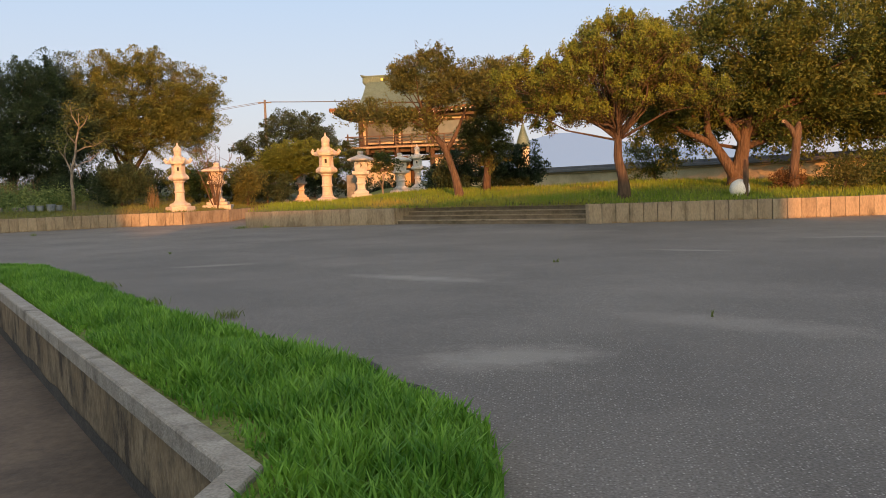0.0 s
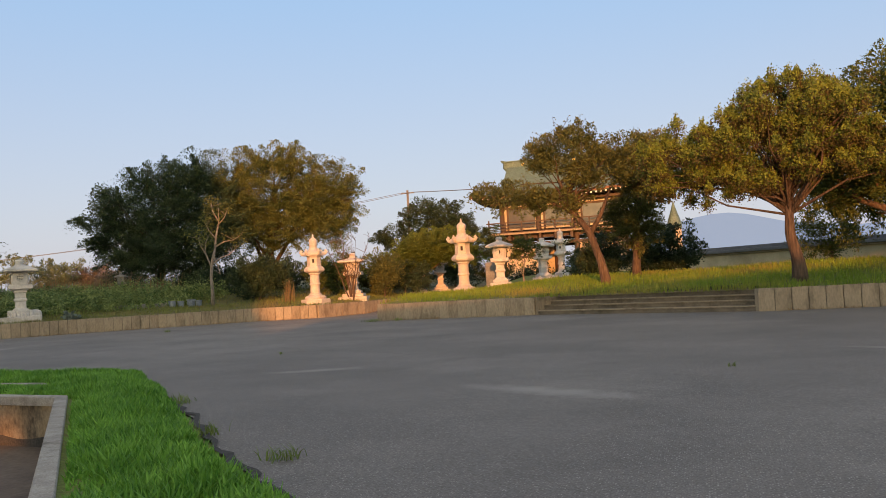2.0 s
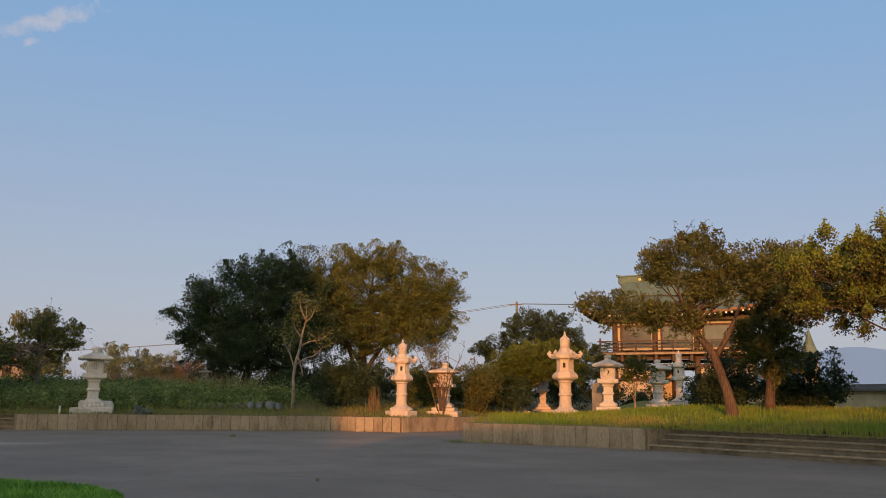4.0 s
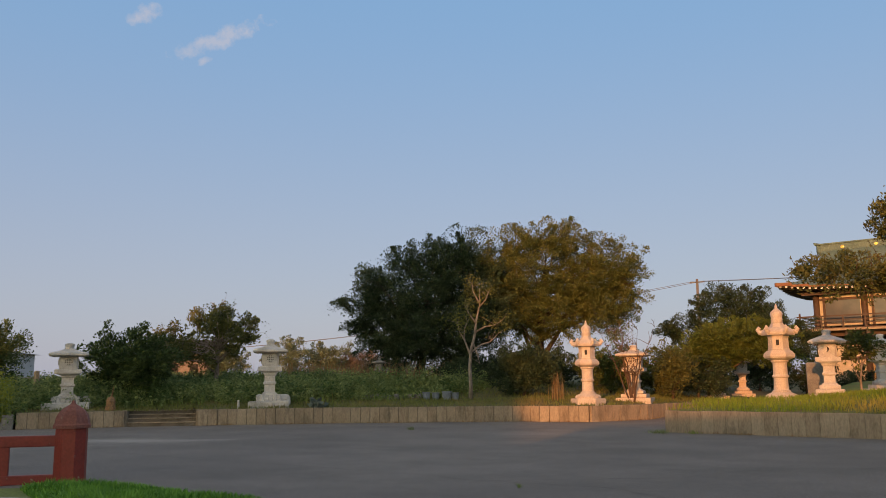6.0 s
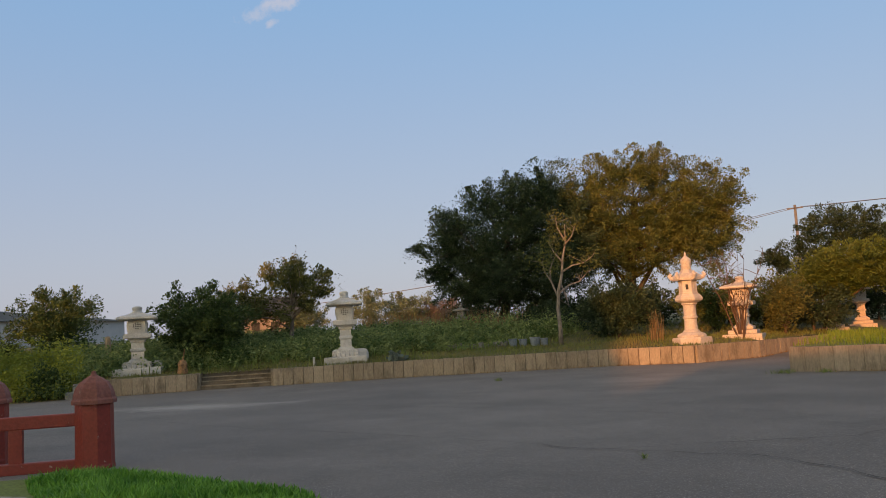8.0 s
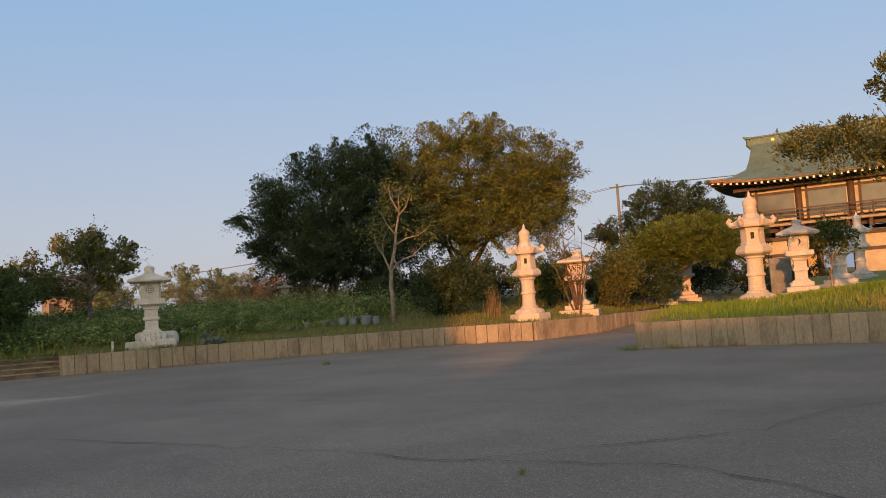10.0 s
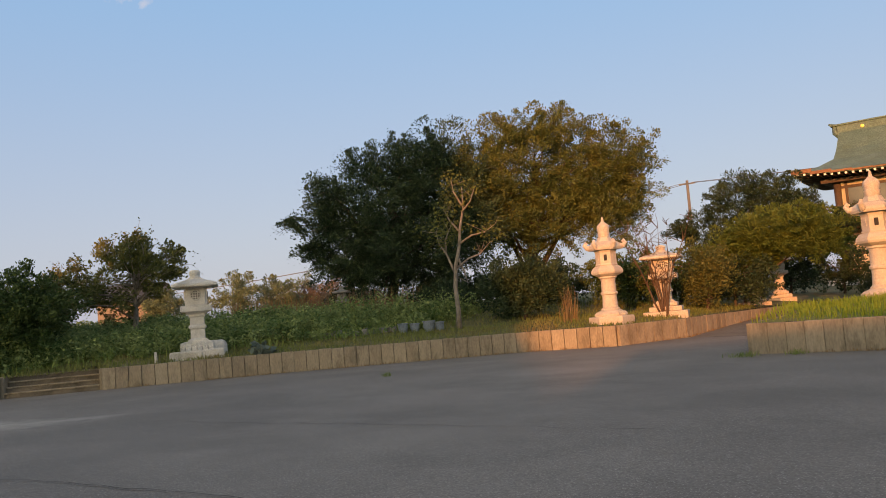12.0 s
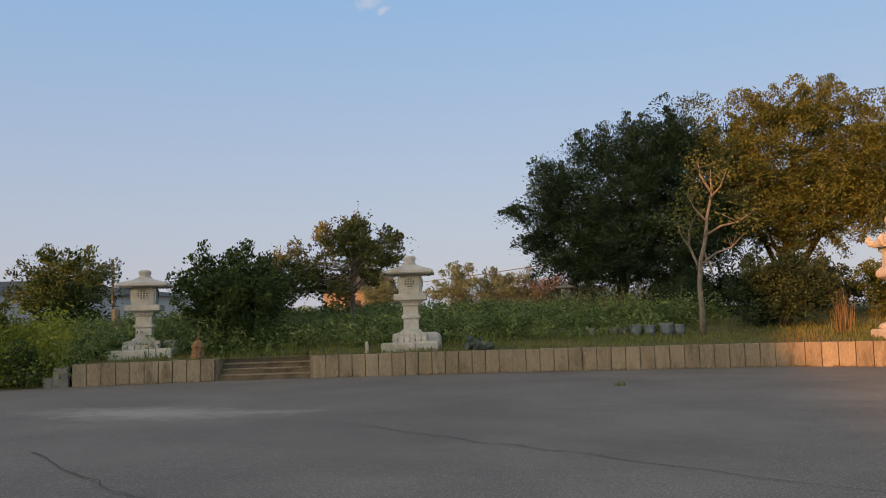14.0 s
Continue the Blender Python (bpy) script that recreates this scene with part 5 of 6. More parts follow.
make_tree("dark broadleaf tree at the lawn's edge", 17.5, 31.5, [(0.0, 0, 1.0), (0.1, 0, 2.5), (0.3, 0, 4.5)],
          [(17.5, 31.5, 6.0, 3.0, 2.8, 2.6), (18.5, 31.5, 3.7, 2.4, 2.0, 1.4), (14.2, 33.3, 3.6, 2.6, 1.4, 1.2), (20.8, 32.0, 3.8, 2.5, 1.8, 1.6), (11.6, 34.0, 3.5, 1.8, 1.2, 1.0)], M_LEAF_GRN, M_BARK, 380, 170, 0.16, 0.8, 0.45, 0.25, 20, 75)
make_bush("dark round evergreen by the plaster wall", 1.0, 39.0, 1.7, 1.3, 2.4, M_LEAF_DARK, 150, 130, 0.11, 76)
make_bush("dark evergreen behind the leaning tree", -1.6, 38.5, 1.3, 1.2, 2.3, M_LEAF_DARK, 90, 110, 0.11, 77)
make_bush("dark evergreen beside the gate lanterns", -2.6, 43.5, 1.4, 1.2, 2.6, M_LEAF_DARK, 90, 110, 0.11, 78)
make_bush("loose green shrub before the plaster wall", 7.2, 36.0, 1.3, 1.0, 2.3, M_LEAF_GRN, 70, 90, 0.1, 79)
make_bush("low brownish shrub on the lawn", 12.6, 28.6, 0.9, 0.8, 1.25, M_LEAF_OLV, 50, 90, 0.09, 80)
make_bush("low brownish shrub by the cut trunk", 11.0, 29.3, 0.55, 0.5, 0.7, M_LEAF_RED, 30, 70, 0.08, 81)
make_bush("green shrub on the lawn's edge", 14.4, 29.6, 1.2, 1.0, 1.6, M_LEAF_GRN, 60, 90, 0.1, 82)


# ---- grass and weeds ----
def scatter(poly, density, rg):
    lo, hi = np.min(poly, 0), np.max(poly, 0)
    n = int((hi[0] - lo[0]) * (hi[1] - lo[1]) * density)
    p = rg.uniform(lo, hi, (n, 2))
    return p[inside(poly, p)]


rg = np.random.default_rng(5)
VERGE = [(2.6, -3), (2.62, 1.9), (2.5, 2.7), (2.02, 3.55), (1.22, 4.6), (0.18, 5.58), (-0.52, 6.2), (-1.62, 7.4), (-2.68, 8.82), (-3.6, 9.9), (-4.5, 11.0), (-5.6, 12.2), (-6.3, 13.05), (-7.25, 13.6), (-8.4, 13.68), (-9.3, 13.6), (-10.4, 13.62), (-11.2, 13.25), (-10.9, 12.7), (-9.9, 12.32), (-7.22, 12.0), (-6.82, 11.6), (-7.0, 11.47), (-10.2, 11.43), (-9.4, 10.92), (-5.3, 10.24), (1.6, 2.04), (1.62, -3)]
g = scatter(VERGE, 2100, rg)
patchy = np.array([noise.noise(Vector((p[0] * 1.3, p[1] * 1.3, 0))) + 0.5 * noise.noise(Vector((p[0] * 4.3, p[1] * 4.3, 2))) for p in g])
edge = line_dist(VERGE + VERGE[:1], g)
keep = rg.uniform(size=len(g)) < np.clip(0.85 + patchy + edge * 1.2, 0.4, 1)
g, patchy, edge = g[keep], patchy[keep], edge[keep]
hh = (0.155 + 0.09 * np.clip(patchy, -0.6, 0.8)) * np.clip(0.55 + edge * 1.6, 0.55, 1.0) * np.clip(1.0 - (g[:, 1] - 8.0) * 0.06, 0.75, 1.0)
bl = blades(g, np.full(len(g), 0.03), hh, 0.019, rg, 0.85)
tagged(raw_mesh("verge_grass", bl, 4, M_GRASS), "lush bright green grass along the basin kerb", "grass", kind="stuff")


def grass_patch(name, poly, density, height, width, mat, zf, label, lean=0.6, keepf=None):
    p = scatter(poly, density, rg)
    if keepf is not None:
        p = p[rg.uniform(size=len(p)) < keepf(p)]
    tagged(raw_mesh(name, blades(p, zf(p) - 0.02, height, width, rg, lean), 4, mat), label, "grass", kind="stuff")


LAWN_NEAR = EDGE_R[:5] + [(22, 29), (22, 36), (2, 46), (-8.5, 46), (-8.85, 36)]
LAWN_KEEP = [p for p in LAWN_NEAR]
grass_patch("lawn_grass", LAWN_KEEP, 150, 0.17, 0.022, M_LAWNG, lawn_z, "short sunlit lawn grass, green with dry patches")
TERR_NEAR = [(-30.2, 19.8)] + WALL_L + WALL_M[:6] + [(-16, 47), (-30, 48), (-42, 30), (-36, 16)]
clear = lambda p: np.clip(line_dist(EDGE_L, p) * 0.9 - 0.2, 0.12, 1.0) * np.clip(0.75 + 0.5 * np.sin(p[:, 0] * 0.9) * np.sin(p[:, 1] * 0.8), 0.2, 1)
grass_patch("terrace_grass", TERR_NEAR, 60, 0.13, 0.022, M_EDGEG, terrace_z, "short rough grass on the terrace")
EDGE_STRIP = [(-28.7, 23.1), (-27.5, 25.2), (-25.4, 27.6), (-21.8, 31.2), (-16.5, 35.4), (-14.0, 35.9), (-13.1, 38.5), (-12.2, 45), (-14.5, 45), (-15.2, 39.5), (-17.5, 37.6), (-23.3, 33.2), (-27.3, 29.0), (-29.6, 25.4)]
grass_patch("edge_grass", EDGE_STRIP, 170, 0.12, 0.02, M_EDGEG, terrace_z, "yellowish green grass along the top of the wall")
WEEDS = [(-30.0, 19.5), (-28.9, 23.0), (-27.6, 25.6), (-26.2, 28.6), (-22.2, 32.8), (-19.8, 36.2), (-21, 41), (-28, 44), (-38, 40), (-40, 26), (-36, 16)]
grass_patch("tall_weeds", WEEDS, 60, 0.36, 0.03, M_WEED, terrace_z, "mixed green weeds on the terrace", 1.0, clear)
YEL = [(-32.5, 14.5), (-30.5, 19.6), (-29.2, 22.2), (-30.5, 23.0), (-35, 20), (-37, 14)]
grass_patch("yellow_weeds", YEL, 170, 0.8, 0.03, M_WEEDY, terrace_z, "tall yellow-green weeds at the wall's end", 0.5)
DRYP = [(-24.5, 36.5), (-22, 36.5), (-24, 42), (-34, 42), (-33, 36), (-28, 37.5)]
grass_patch("dry_weeds", DRYP, 26, 1.0, 0.022, M_DRY, terrace_z, "tall reddish dry weed stalks", 0.3)


def herb_patch(name, poly, density, h, mat, label, leaf=0.1, per=26):
    p = scatter(poly, density, rg)
    z = terrace_z(p)
    rep = np.repeat(np.arange(len(p)), per)
    hh = h * rg.uniform(0.4, 1.2, len(p))
    f = rg.uniform(0.1, 1, len(rep))
    pts = np.column_stack([p[rep] + rg.normal(size=(len(rep), 2)) * 0.17, z[rep] + f * hh[rep]])
    tagged(raw_mesh(name, leaves(pts, leaf, rg, 0.5, 0.5), 4, mat), label, "weeds", kind="stuff")


herb_patch("yellow_shrubs", [(-33.5, 15.5), (-30.9, 19.4), (-29.6, 22.0), (-31.0, 23.2), (-35, 21), (-37, 15)], 13, 1.25, M_WEEDY, "bushy yellow-green weeds at the wall's end", 0.11, 60)
herb_patch("mixed_herbs", [(-33, 21.5), (-29.4, 23.2), (-27.9, 26.4), (-30, 28.5), (-35, 25)], 8, 0.9, M_HERB, "bushy green weeds round the lantern's foot", 0.11, 50)
herb_patch("ground_herbs", [(-29.2, 23.4), (-27.4, 27.0), (-25.0, 30.4), (-20.5, 35.6), (-21.5, 38), (-28, 40), (-36, 34), (-35, 22)], 7, 0.6, M_HERB, "low leafy ground weeds on the terrace", 0.13, 40)
herb_patch("leafy_weeds", [(-28.0, 26.6), (-25.4, 30.4), (-27, 34), (-34, 30), (-34, 24), (-30, 22.6)], 9, 0.75, M_HERB, "leafy dark green weeds on the terrace")
herb_patch("bright_weeds", [(-24.8, 34.0), (-20.2, 37.5), (-20.8, 39.5), (-25.5, 36.5)], 11, 1.0, M_HERB, "bushy bright green weeds behind the pots", 0.11)
herb_patch("corner_weeds", [(-30.9, 19.4), (-29.2, 21.3), (-28.75, 22.25), (-28.9, 23.4), (-30.5, 25), (-32.5, 20)], 22, 0.75, M_HERB, "leafy weeds at the wall's end")


def weed_clumps(name, poly, density, mat, label, r0, r1, h0, h1, leaf):
    """Loose domes of leafy weeds of uneven size."""
    p = scatter(poly, density, rg)
    r = rg.uniform(r0, r1, len(p))
    h = rg.uniform(h0, h1, len(p))
    cnt = (420 * r * h).astype(int) + 30
    rep = np.repeat(np.arange(len(p)), cnt)
    d = rg.normal(size=(len(rep), 3))
    d /= np.linalg.norm(d, axis=1, keepdims=True)
    d *= rg.uniform(0.5, 1.08, (len(rep), 1))
    pts = np.column_stack([p[rep] + d[:, :2] * r[rep, None], terrace_z(p)[rep] + np.abs(d[:, 2]) * h[rep]])
    tagged(raw_mesh(name, leaves(pts, leaf, rg, 0.55, 0.5), 4, mat), label, "weeds", kind="stuff")


CLUMPS = [(-30.6, 21.6), (-28.9, 24.4), (-27.2, 28.2), (-24.2, 32.0), (-20.4, 36.6), (-21.5, 40), (-28, 41), (-35, 34), (-35, 23)]
weed_clumps("dark_weed_clumps", CLUMPS, 0.8, M_CLUMP, "dark green leafy weed clumps on the terrace", 0.3, 0.75, 0.35, 0.8, 0.13)
weed_clumps("light_weed_clumps", CLUMPS, 0.9, M_HERB, "light green leafy weed clumps on the terrace", 0.25, 0.65, 0.3, 0.75, 0.12)
weed_clumps("pot_weed_clumps", [(-25.0, 33.6), (-20.4, 37.0), (-21, 39.5), (-26, 37)], 1.6, M_HERB, "bright green weed clumps behind the pots", 0.3, 0.7, 0.5, 0.95, 0.13)
weed_clumps("yellow_weed_clumps", [(-33.5, 17), (-30.4, 20.0), (-29.3, 22.0), (-30.5, 24.2), (-35, 23), (-36, 18)], 1.5, M_WEEDY, "yellow-green weed clumps at the wall's end", 0.35, 0.8, 0.6, 1.25, 0.12)

foot = []
for line in (WALL_L, WALL_M[:6], PL_LEFT + PL_FRONT[1:], PL_RIGHT[:4]):
    for a, b in zip(line, line[1:]):
        a, b = np.array(a), np.array(b)
        u = (b - a) / np.linalg.norm(b - a)
        k = int(np.linalg.norm(b - a) * 34)
        q = a + np.outer(rg.uniform(0, 1, k), b - a) + np.outer(rg.uniform(0.13, 0.26, k) ** 1.0, (u[1], -u[0]))
        foot.append(q[[noise.noise(Vector((x * 0.9, y * 0.9, 8))) > -0.15 for x, y in q]])
foot = np.concatenate(foot)
lift = np.where((foot[:, 0] < -8.4) & (foot[:, 1] > 38.6), ramp_z(foot), 0.0)
tagged(raw_mesh("wall_foot_litter", blades(foot, lift, 0.055, 0.016, rg, 1.6), 4, M_DRY), "dry grass and leaf litter along the foot of the walls", "litter", kind="stuff")


# ---- two-storey temple gate ----
def gate(x0, y0, turn):
    t = thing("temple_gate", "two-storey timber temple gate with cream panels and green copper roof", "gate", (x0, y0, 1.15), turn)
    W, D = 4.3, 2.9
    bm = bmesh.new()
    box(bm, -W - 0.9, W + 0.9, -D - 0.9, D + 0.9, -0.6, 0.25, 0.03)
    part("stone_base", bm, M_STONE, t)
    xs = [-W, -W / 3, W / 3, W]
    for x in xs:
        for y in (-D, D):
            bm = bmesh.new()
            lathe(bm, [(0.2, 0.2), (0.2, 6.2)], 12, 0, (x, y, 0))
            part("pillar", bm, M_WOOD, t, smooth=True)
    for y in (-D, D):
        for z0, z1 in ((2.55, 2.8), (3.1, 3.35), (5.75, 6.1)):
            bm = bmesh.new()
            box(bm, -W - 0.35, W + 0.35, y - 0.13, y + 0.13, z0, z1, 0.015)
            part("beam", bm, M_WOOD, t)
    for i, (a, b) in enumerate(zip(xs, xs[1:])):
        for y in (-D + 0.02, D - 0.02):
            for z0, z1, lower in ((0.25, 2.55, True), (3.75, 5.75, False)):
                if lower and i == 1:
                    continue
                bm = bmesh.new()
                box(bm, a + 0.2, b - 0.2, y - 0.04, y + 0.04, z0, z1)
                part("panel", bm, M_PLASTER, t, "cream plaster panel")
            if y < 0:
                bm = bmesh.new()
                box(bm, a + 0.55, b - 0.25, y - 0.06, y - 0.042, 4.0, 5.4)
                part("window", bm, M_PANE, t, "dull grey window pane")
                for xx in (a + 0.47,):
                    bm = bmesh.new()
                    box(bm, xx - 0.07, xx + 0.07, y - 0.1, y + 0.05, 3.62, 5.75)
                    part("post", bm, M_WOOD, t)
                bm = bmesh.new()
                box(bm, a + 0.2, b - 0.2, y - 0.11, y + 0.06, 5.4, 5.55)
                part("rail", bm, M_WOOD, t)
                if i != 1:
                    bm = bmesh.new()
                    box(bm, a + 0.2, b - 0.2, y - 0.08, y + 0.08, 1.6, 1.8)
                    part("rail", bm, M_WOOD, t)
    for x in (-W, W):
        bm = bmesh.new()
        box(bm, x - 0.04, x + 0.04, -D + 0.15, D - 0.15, 0.25, 5.75)
        part("side_panel", bm, M_PLASTER, t, "cream plaster panel")
        bm = bmesh.new()
        box(bm, x - 0.1, x + 0.1, -0.12, 0.12, 0.25, 6.0)
        part("post", bm, M_WOOD, t)
    # balcony
    bm = bmesh.new()
    box(bm, -W - 0.95, W + 0.95, -D - 0.95, D + 0.95, 3.42, 3.56, 0.01)
    part("balcony_edge", bm, M_WOODL, t, "pale timber balcony edge")
    bm = bmesh.new()
    box(bm, -W - 0.9, W + 0.9, -D - 0.9, D + 0.9, 3.56, 3.62)
    part("balcony_floor", bm, M_WOOD, t)
    for x in np.linspace(-W - 0.5, W + 0.5, 9):
        bm = bmesh.new()
        box(bm, x - 0.1, x + 0.1, -D - 0.8, -D + 0.1, 2.95, 3.42, 0.01)
        part("bracket", bm, M_WOOD, t)
    for zz, th in ((3.85, 0.05), (4.08, 0.05), (4.32, 0.08)):
        for y in (-D - 0.85, D + 0.85):
            bm = bmesh.new()
            box(bm, -W - 1.05, W + 1.05, y - 0.04, y + 0.04, zz, zz + th)
            part("railing_bar", bm, M_WOOD, t)
        for x in (-W - 0.85, W + 0.85):
            bm = bmesh.new()
            box(bm, x - 0.04, x + 0.04, -D - 1.0, D + 1.0, zz, zz + th)
            part("railing_bar", bm, M_WOOD, t)
    for x in np.linspace(-W - 0.85, W + 0.85, 9):
        bm = bmesh.new()
        box(bm, x - 0.05, x + 0.05, -D - 0.9, -D - 0.8, 3.6, 4.4 if abs(x) < W else 4.6, 0.01)
        part("railing_post", bm, M_WOOD, t)
    # roof: concave hips rising to a gabled ridge
    bm = bmesh.new()
    ex, ey, rx = W + 1.9, D + 2.0, W + 0.1
    prof = [(0.0, 6.2), (0.14, 6.32), (0.3, 6.65), (0.5, 7.15), (0.7, 7.8), (0.86, 8.5), (1.0, 9.1)]
    rings = []
    for f, z in prof:
        y = ey * (1 - f) + 0.12 * f
        x = ex + (rx - ex) * min(1, f / 0.5) ** 0.8
        row = []
        for sx, sy in ((-1, -1), (1, -1), (1, 1), (-1, 1)):
            p = (sx * x, sy * y)
            row.append(p)
        ring = []
        for i in range(4):
            a, b = row[i], row[(i + 1) % 4]
            for q in range(12):
                u = q / 12
                up = 0.4 * (1 - f) ** 3 * abs(2 * u - 1) ** 3.0
                ring.append(bm.verts.new((a[0] + (b[0] - a[0]) * u, a[1] + (b[1] - a[1]) * u, z + up)))
        rings.append(ring)
    for a, b in zip(rings, rings[1:]):
        for q in range(48):
            bm.faces.new((a[q], a[(q + 1) % 48], b[(q + 1) % 48], b[q]))
    bm.faces.new(rings[-1])
    low = [bm.verts.new((v.co.x * 0.985, v.co.y * 0.985, v.co.z - 0.16)) for v in rings[0]]
    for q in range(48):
        bm.faces.new((low[q], low[(q + 1) % 48], rings[0][(q + 1) % 48], rings[0][q]))
    bm.faces.new(low[::-1])
    roof = part("roof", bm, M_COPPER, t, "verdigris green copper roof with upturned eaves", smooth=False)
    bm = bmesh.new()
    for q in range(48):
        a, b = low_co(q, ex, ey), low_co(q + 1, ex, ey)
        box(bm, min(a[0], b[0]) - 0.03, max(a[0], b[0]) + 0.03, min(a[1], b[1]) - 0.03, max(a[1], b[1]) + 0.03, min(a[2], b[2]) - 0.01, max(a[2], b[2]) + 0.04)
    part("eave_board", bm, M_EAVE, roof, "russet eave board")
    for x in np.linspace(-ex + 0.3, ex - 0.3, 34):
        bm = bmesh.new()
        up = 0.4 * abs(x / ex) ** 3
        box(bm, x - 0.06, x + 0.06, -ey + 0.1, -D, 5.93 + up, 6.05 + up)
        rafter = part("rafter", bm, M_WOOD, t)
        bm = bmesh.new()
        box(bm, x - 0.06, x + 0.06, -ey + 0.06, -ey + 0.1, 5.93 + up, 6.05 + up)
        part("rafter_tip", bm, M_WHITE, rafter, "white-painted rafter end")
    for y in np.linspace(-ey + 0.3, ey - 0.3, 20):
        bm = bmesh.new()
        up = 0.4 * abs(y / ey) ** 3
        box(bm, -ex + 0.1, -W, y - 0.06, y + 0.06, 5.93 + up, 6.05 + up)
        rafter = part("rafter", bm, M_WOOD, t)
        bm = bmesh.new()
        box(bm, -ex + 0.06, -ex + 0.1, y - 0.06, y + 0.06, 5.93 + up, 6.05 + up)
        part("rafter_tip", bm, M_WHITE, rafter, "white-painted rafter end")
    bm = bmesh.new()
    box(bm, -rx - 0.1, rx + 0.1, -0.2, 0.2, 8.9, 9.45, 0.03)
    box(bm, -rx - 0.45, rx + 0.45, -0.26, 0.26, 9.45, 9.55, 0.02)
    part("ridge", bm, M_COPPER, roof)
    for x in np.linspace(-rx + 1.3, rx - 1.3, 4):
        bm = bmesh.new()
        lathe(bm, [(0.11, 0), (0.11, 0.03), (0.08, 0.04)], 16)
        bmesh.ops.transform(bm, matrix=Matrix.Translation((x, -0.2, 9.2)) @ Matrix.Rotation(math.pi / 2, 4, "X"), verts=bm.verts)
        part("crest", bm, M_GOLD, roof, "gilt round crest")
    for s in (-1, 1):
        bm = bmesh.new()
        tube(bm, [(s * (rx - 0.1), 0, 8.8), (s * (rx + 0.2), 0, 9.1), (s * (rx + 0.25), 0, 9.5), (s * (rx + 0.55), 0, 9.65)], [0.25, 0.22, 0.16, 0.05], 8)
        part("ridge_end", bm, M_COPPER, roof)
    bm = bmesh.new()
    box(bm, -W - 0.7, W + 0.7, -D - 0.7, D + 0.7, 5.75, 5.95)
    part("soffit", bm, M_WOOD, roof)
    return t


def low_co(q, ex, ey):
    q = q % 48
    i, u = q // 12, (q % 12) / 12
    c = [(-ex, -ey), (ex, -ey), (ex, ey), (-ex, ey)]
    a, b = c[i], c[(i + 1) % 4]
    return (a[0] + (b[0] - a[0]) * u, a[1] + (b[1] - a[1]) * u, 6.2 + 0.4 * abs(2 * u - 1) ** 3 - 0.08)


gate(-7.6, 68.2, -3)

# ---- boundary wall of the precinct ----
BW = [(-14.5, 60), (-2.5, 53.5), (2.4, 48.5), (16.0, 34.5), (24, 33.5), (44, 38)]
pw = tagged(new("boundary_wall"), "ochre plaster boundary wall with grey tile coping", "wall", kind="structure")
for a, b in zip(BW[1:], BW[2:]):
    a, b = Vector(a), Vector(b)
    d = b - a
    m = pose(a.x, a.y, 0.9, 0, 0, math.degrees(math.atan2(d.y, d.x)))
    for nm, y0, y1, z0, z1, mt in (("plaster", -0.2, 0.2, -0.6, 0.95, M_WALLPL), ("plinth", -0.24, 0.24, -0.6, 0.15, M_STONED), ("coping_board", -0.3, 0.3, 0.95, 1.05, M_WOODL), ("coping_tile", -0.42, 0.42, 1.05, 1.2, M_TILE), ("coping_ridge", -0.14, 0.14, 1.2, 1.36, M_TILE)):
        bm = bmesh.new()
        box(bm, -0.1, d.length + 0.1, y0, y1, z0, z1, 0.02)
        bmesh.ops.transform(bm, matrix=m, verts=bm.verts)
        part(nm, bm, mt, pw)

# ---- pagoda-like spire beyond ----
sp = thing("spire", "pale green copper spire of a small tower beyond the wall", "tower", (0.7, 68.4, 1.2))
bm = bmesh.new()
lathe(bm, [(0.5, -0.5), (0.5, 3.3)], 8)
part("tower", bm, M_PLASTER, sp)
bm = bmesh.new()
lathe(bm, [(0.55, 3.2), (0.55, 3.5), (0.44, 3.9), (0.3, 4.3), (0.16, 4.75), (0.04, 5.2), (0.01, 5.35)], 12)
part("cap", bm, M_COPPER, sp, smooth=True)

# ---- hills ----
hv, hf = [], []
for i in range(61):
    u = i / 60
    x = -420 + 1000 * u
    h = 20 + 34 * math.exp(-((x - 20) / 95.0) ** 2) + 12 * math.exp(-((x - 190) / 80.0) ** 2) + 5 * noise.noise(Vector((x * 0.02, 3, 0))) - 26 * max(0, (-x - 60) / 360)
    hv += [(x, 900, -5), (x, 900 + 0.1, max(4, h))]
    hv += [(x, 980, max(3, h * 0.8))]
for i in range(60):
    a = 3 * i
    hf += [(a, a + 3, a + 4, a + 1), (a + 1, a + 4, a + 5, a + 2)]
tagged(indexed_mesh("backdrop", hv, hf, M_MTN), "hills on the horizon glowing with painted blue haze", "hills", kind="structure")

# ---- power pole and lines ----
pp = thing("power_pole", "slender concrete utility pole carrying lines", "pole", (-26.9, 86.4, 0))
bm = bmesh.new()
lathe(bm, [(0.17, 0), (0.12, 11.2)], 10)
part("shaft", bm, M_POLE, pp)
bm = bmesh.new()
box(bm, -0.7, 0.7, -0.05, 0.05, 10.85, 10.95)
part("crossarm", bm, M_POLE, pp)


def cable(a, b, sag, label):
    bm = bmesh.new()
    a, b = Vector(a), Vector(b)
    pts = [a.lerp(b, i / 12) - Vector((0, 0, sag * 4 * (i / 12) * (1 - i / 12))) for i in range(13)]
    tube(bm, pts, [0.022] * 13, 5)
    return tagged(part("power_line", bm, M_CABLE), label, "cable", "power lines")


for dx in (-0.6, 0.6):
    cable((-26.9 + dx, 86.4, 10.98), (14 + dx, 92, 11.6), 0.5, "overhead power line beside the gate")
    cable((-26.9 + dx, 86.4, 10.98), (-78 + dx, 70, 5.6), 0.8, "overhead power line over the far trees")
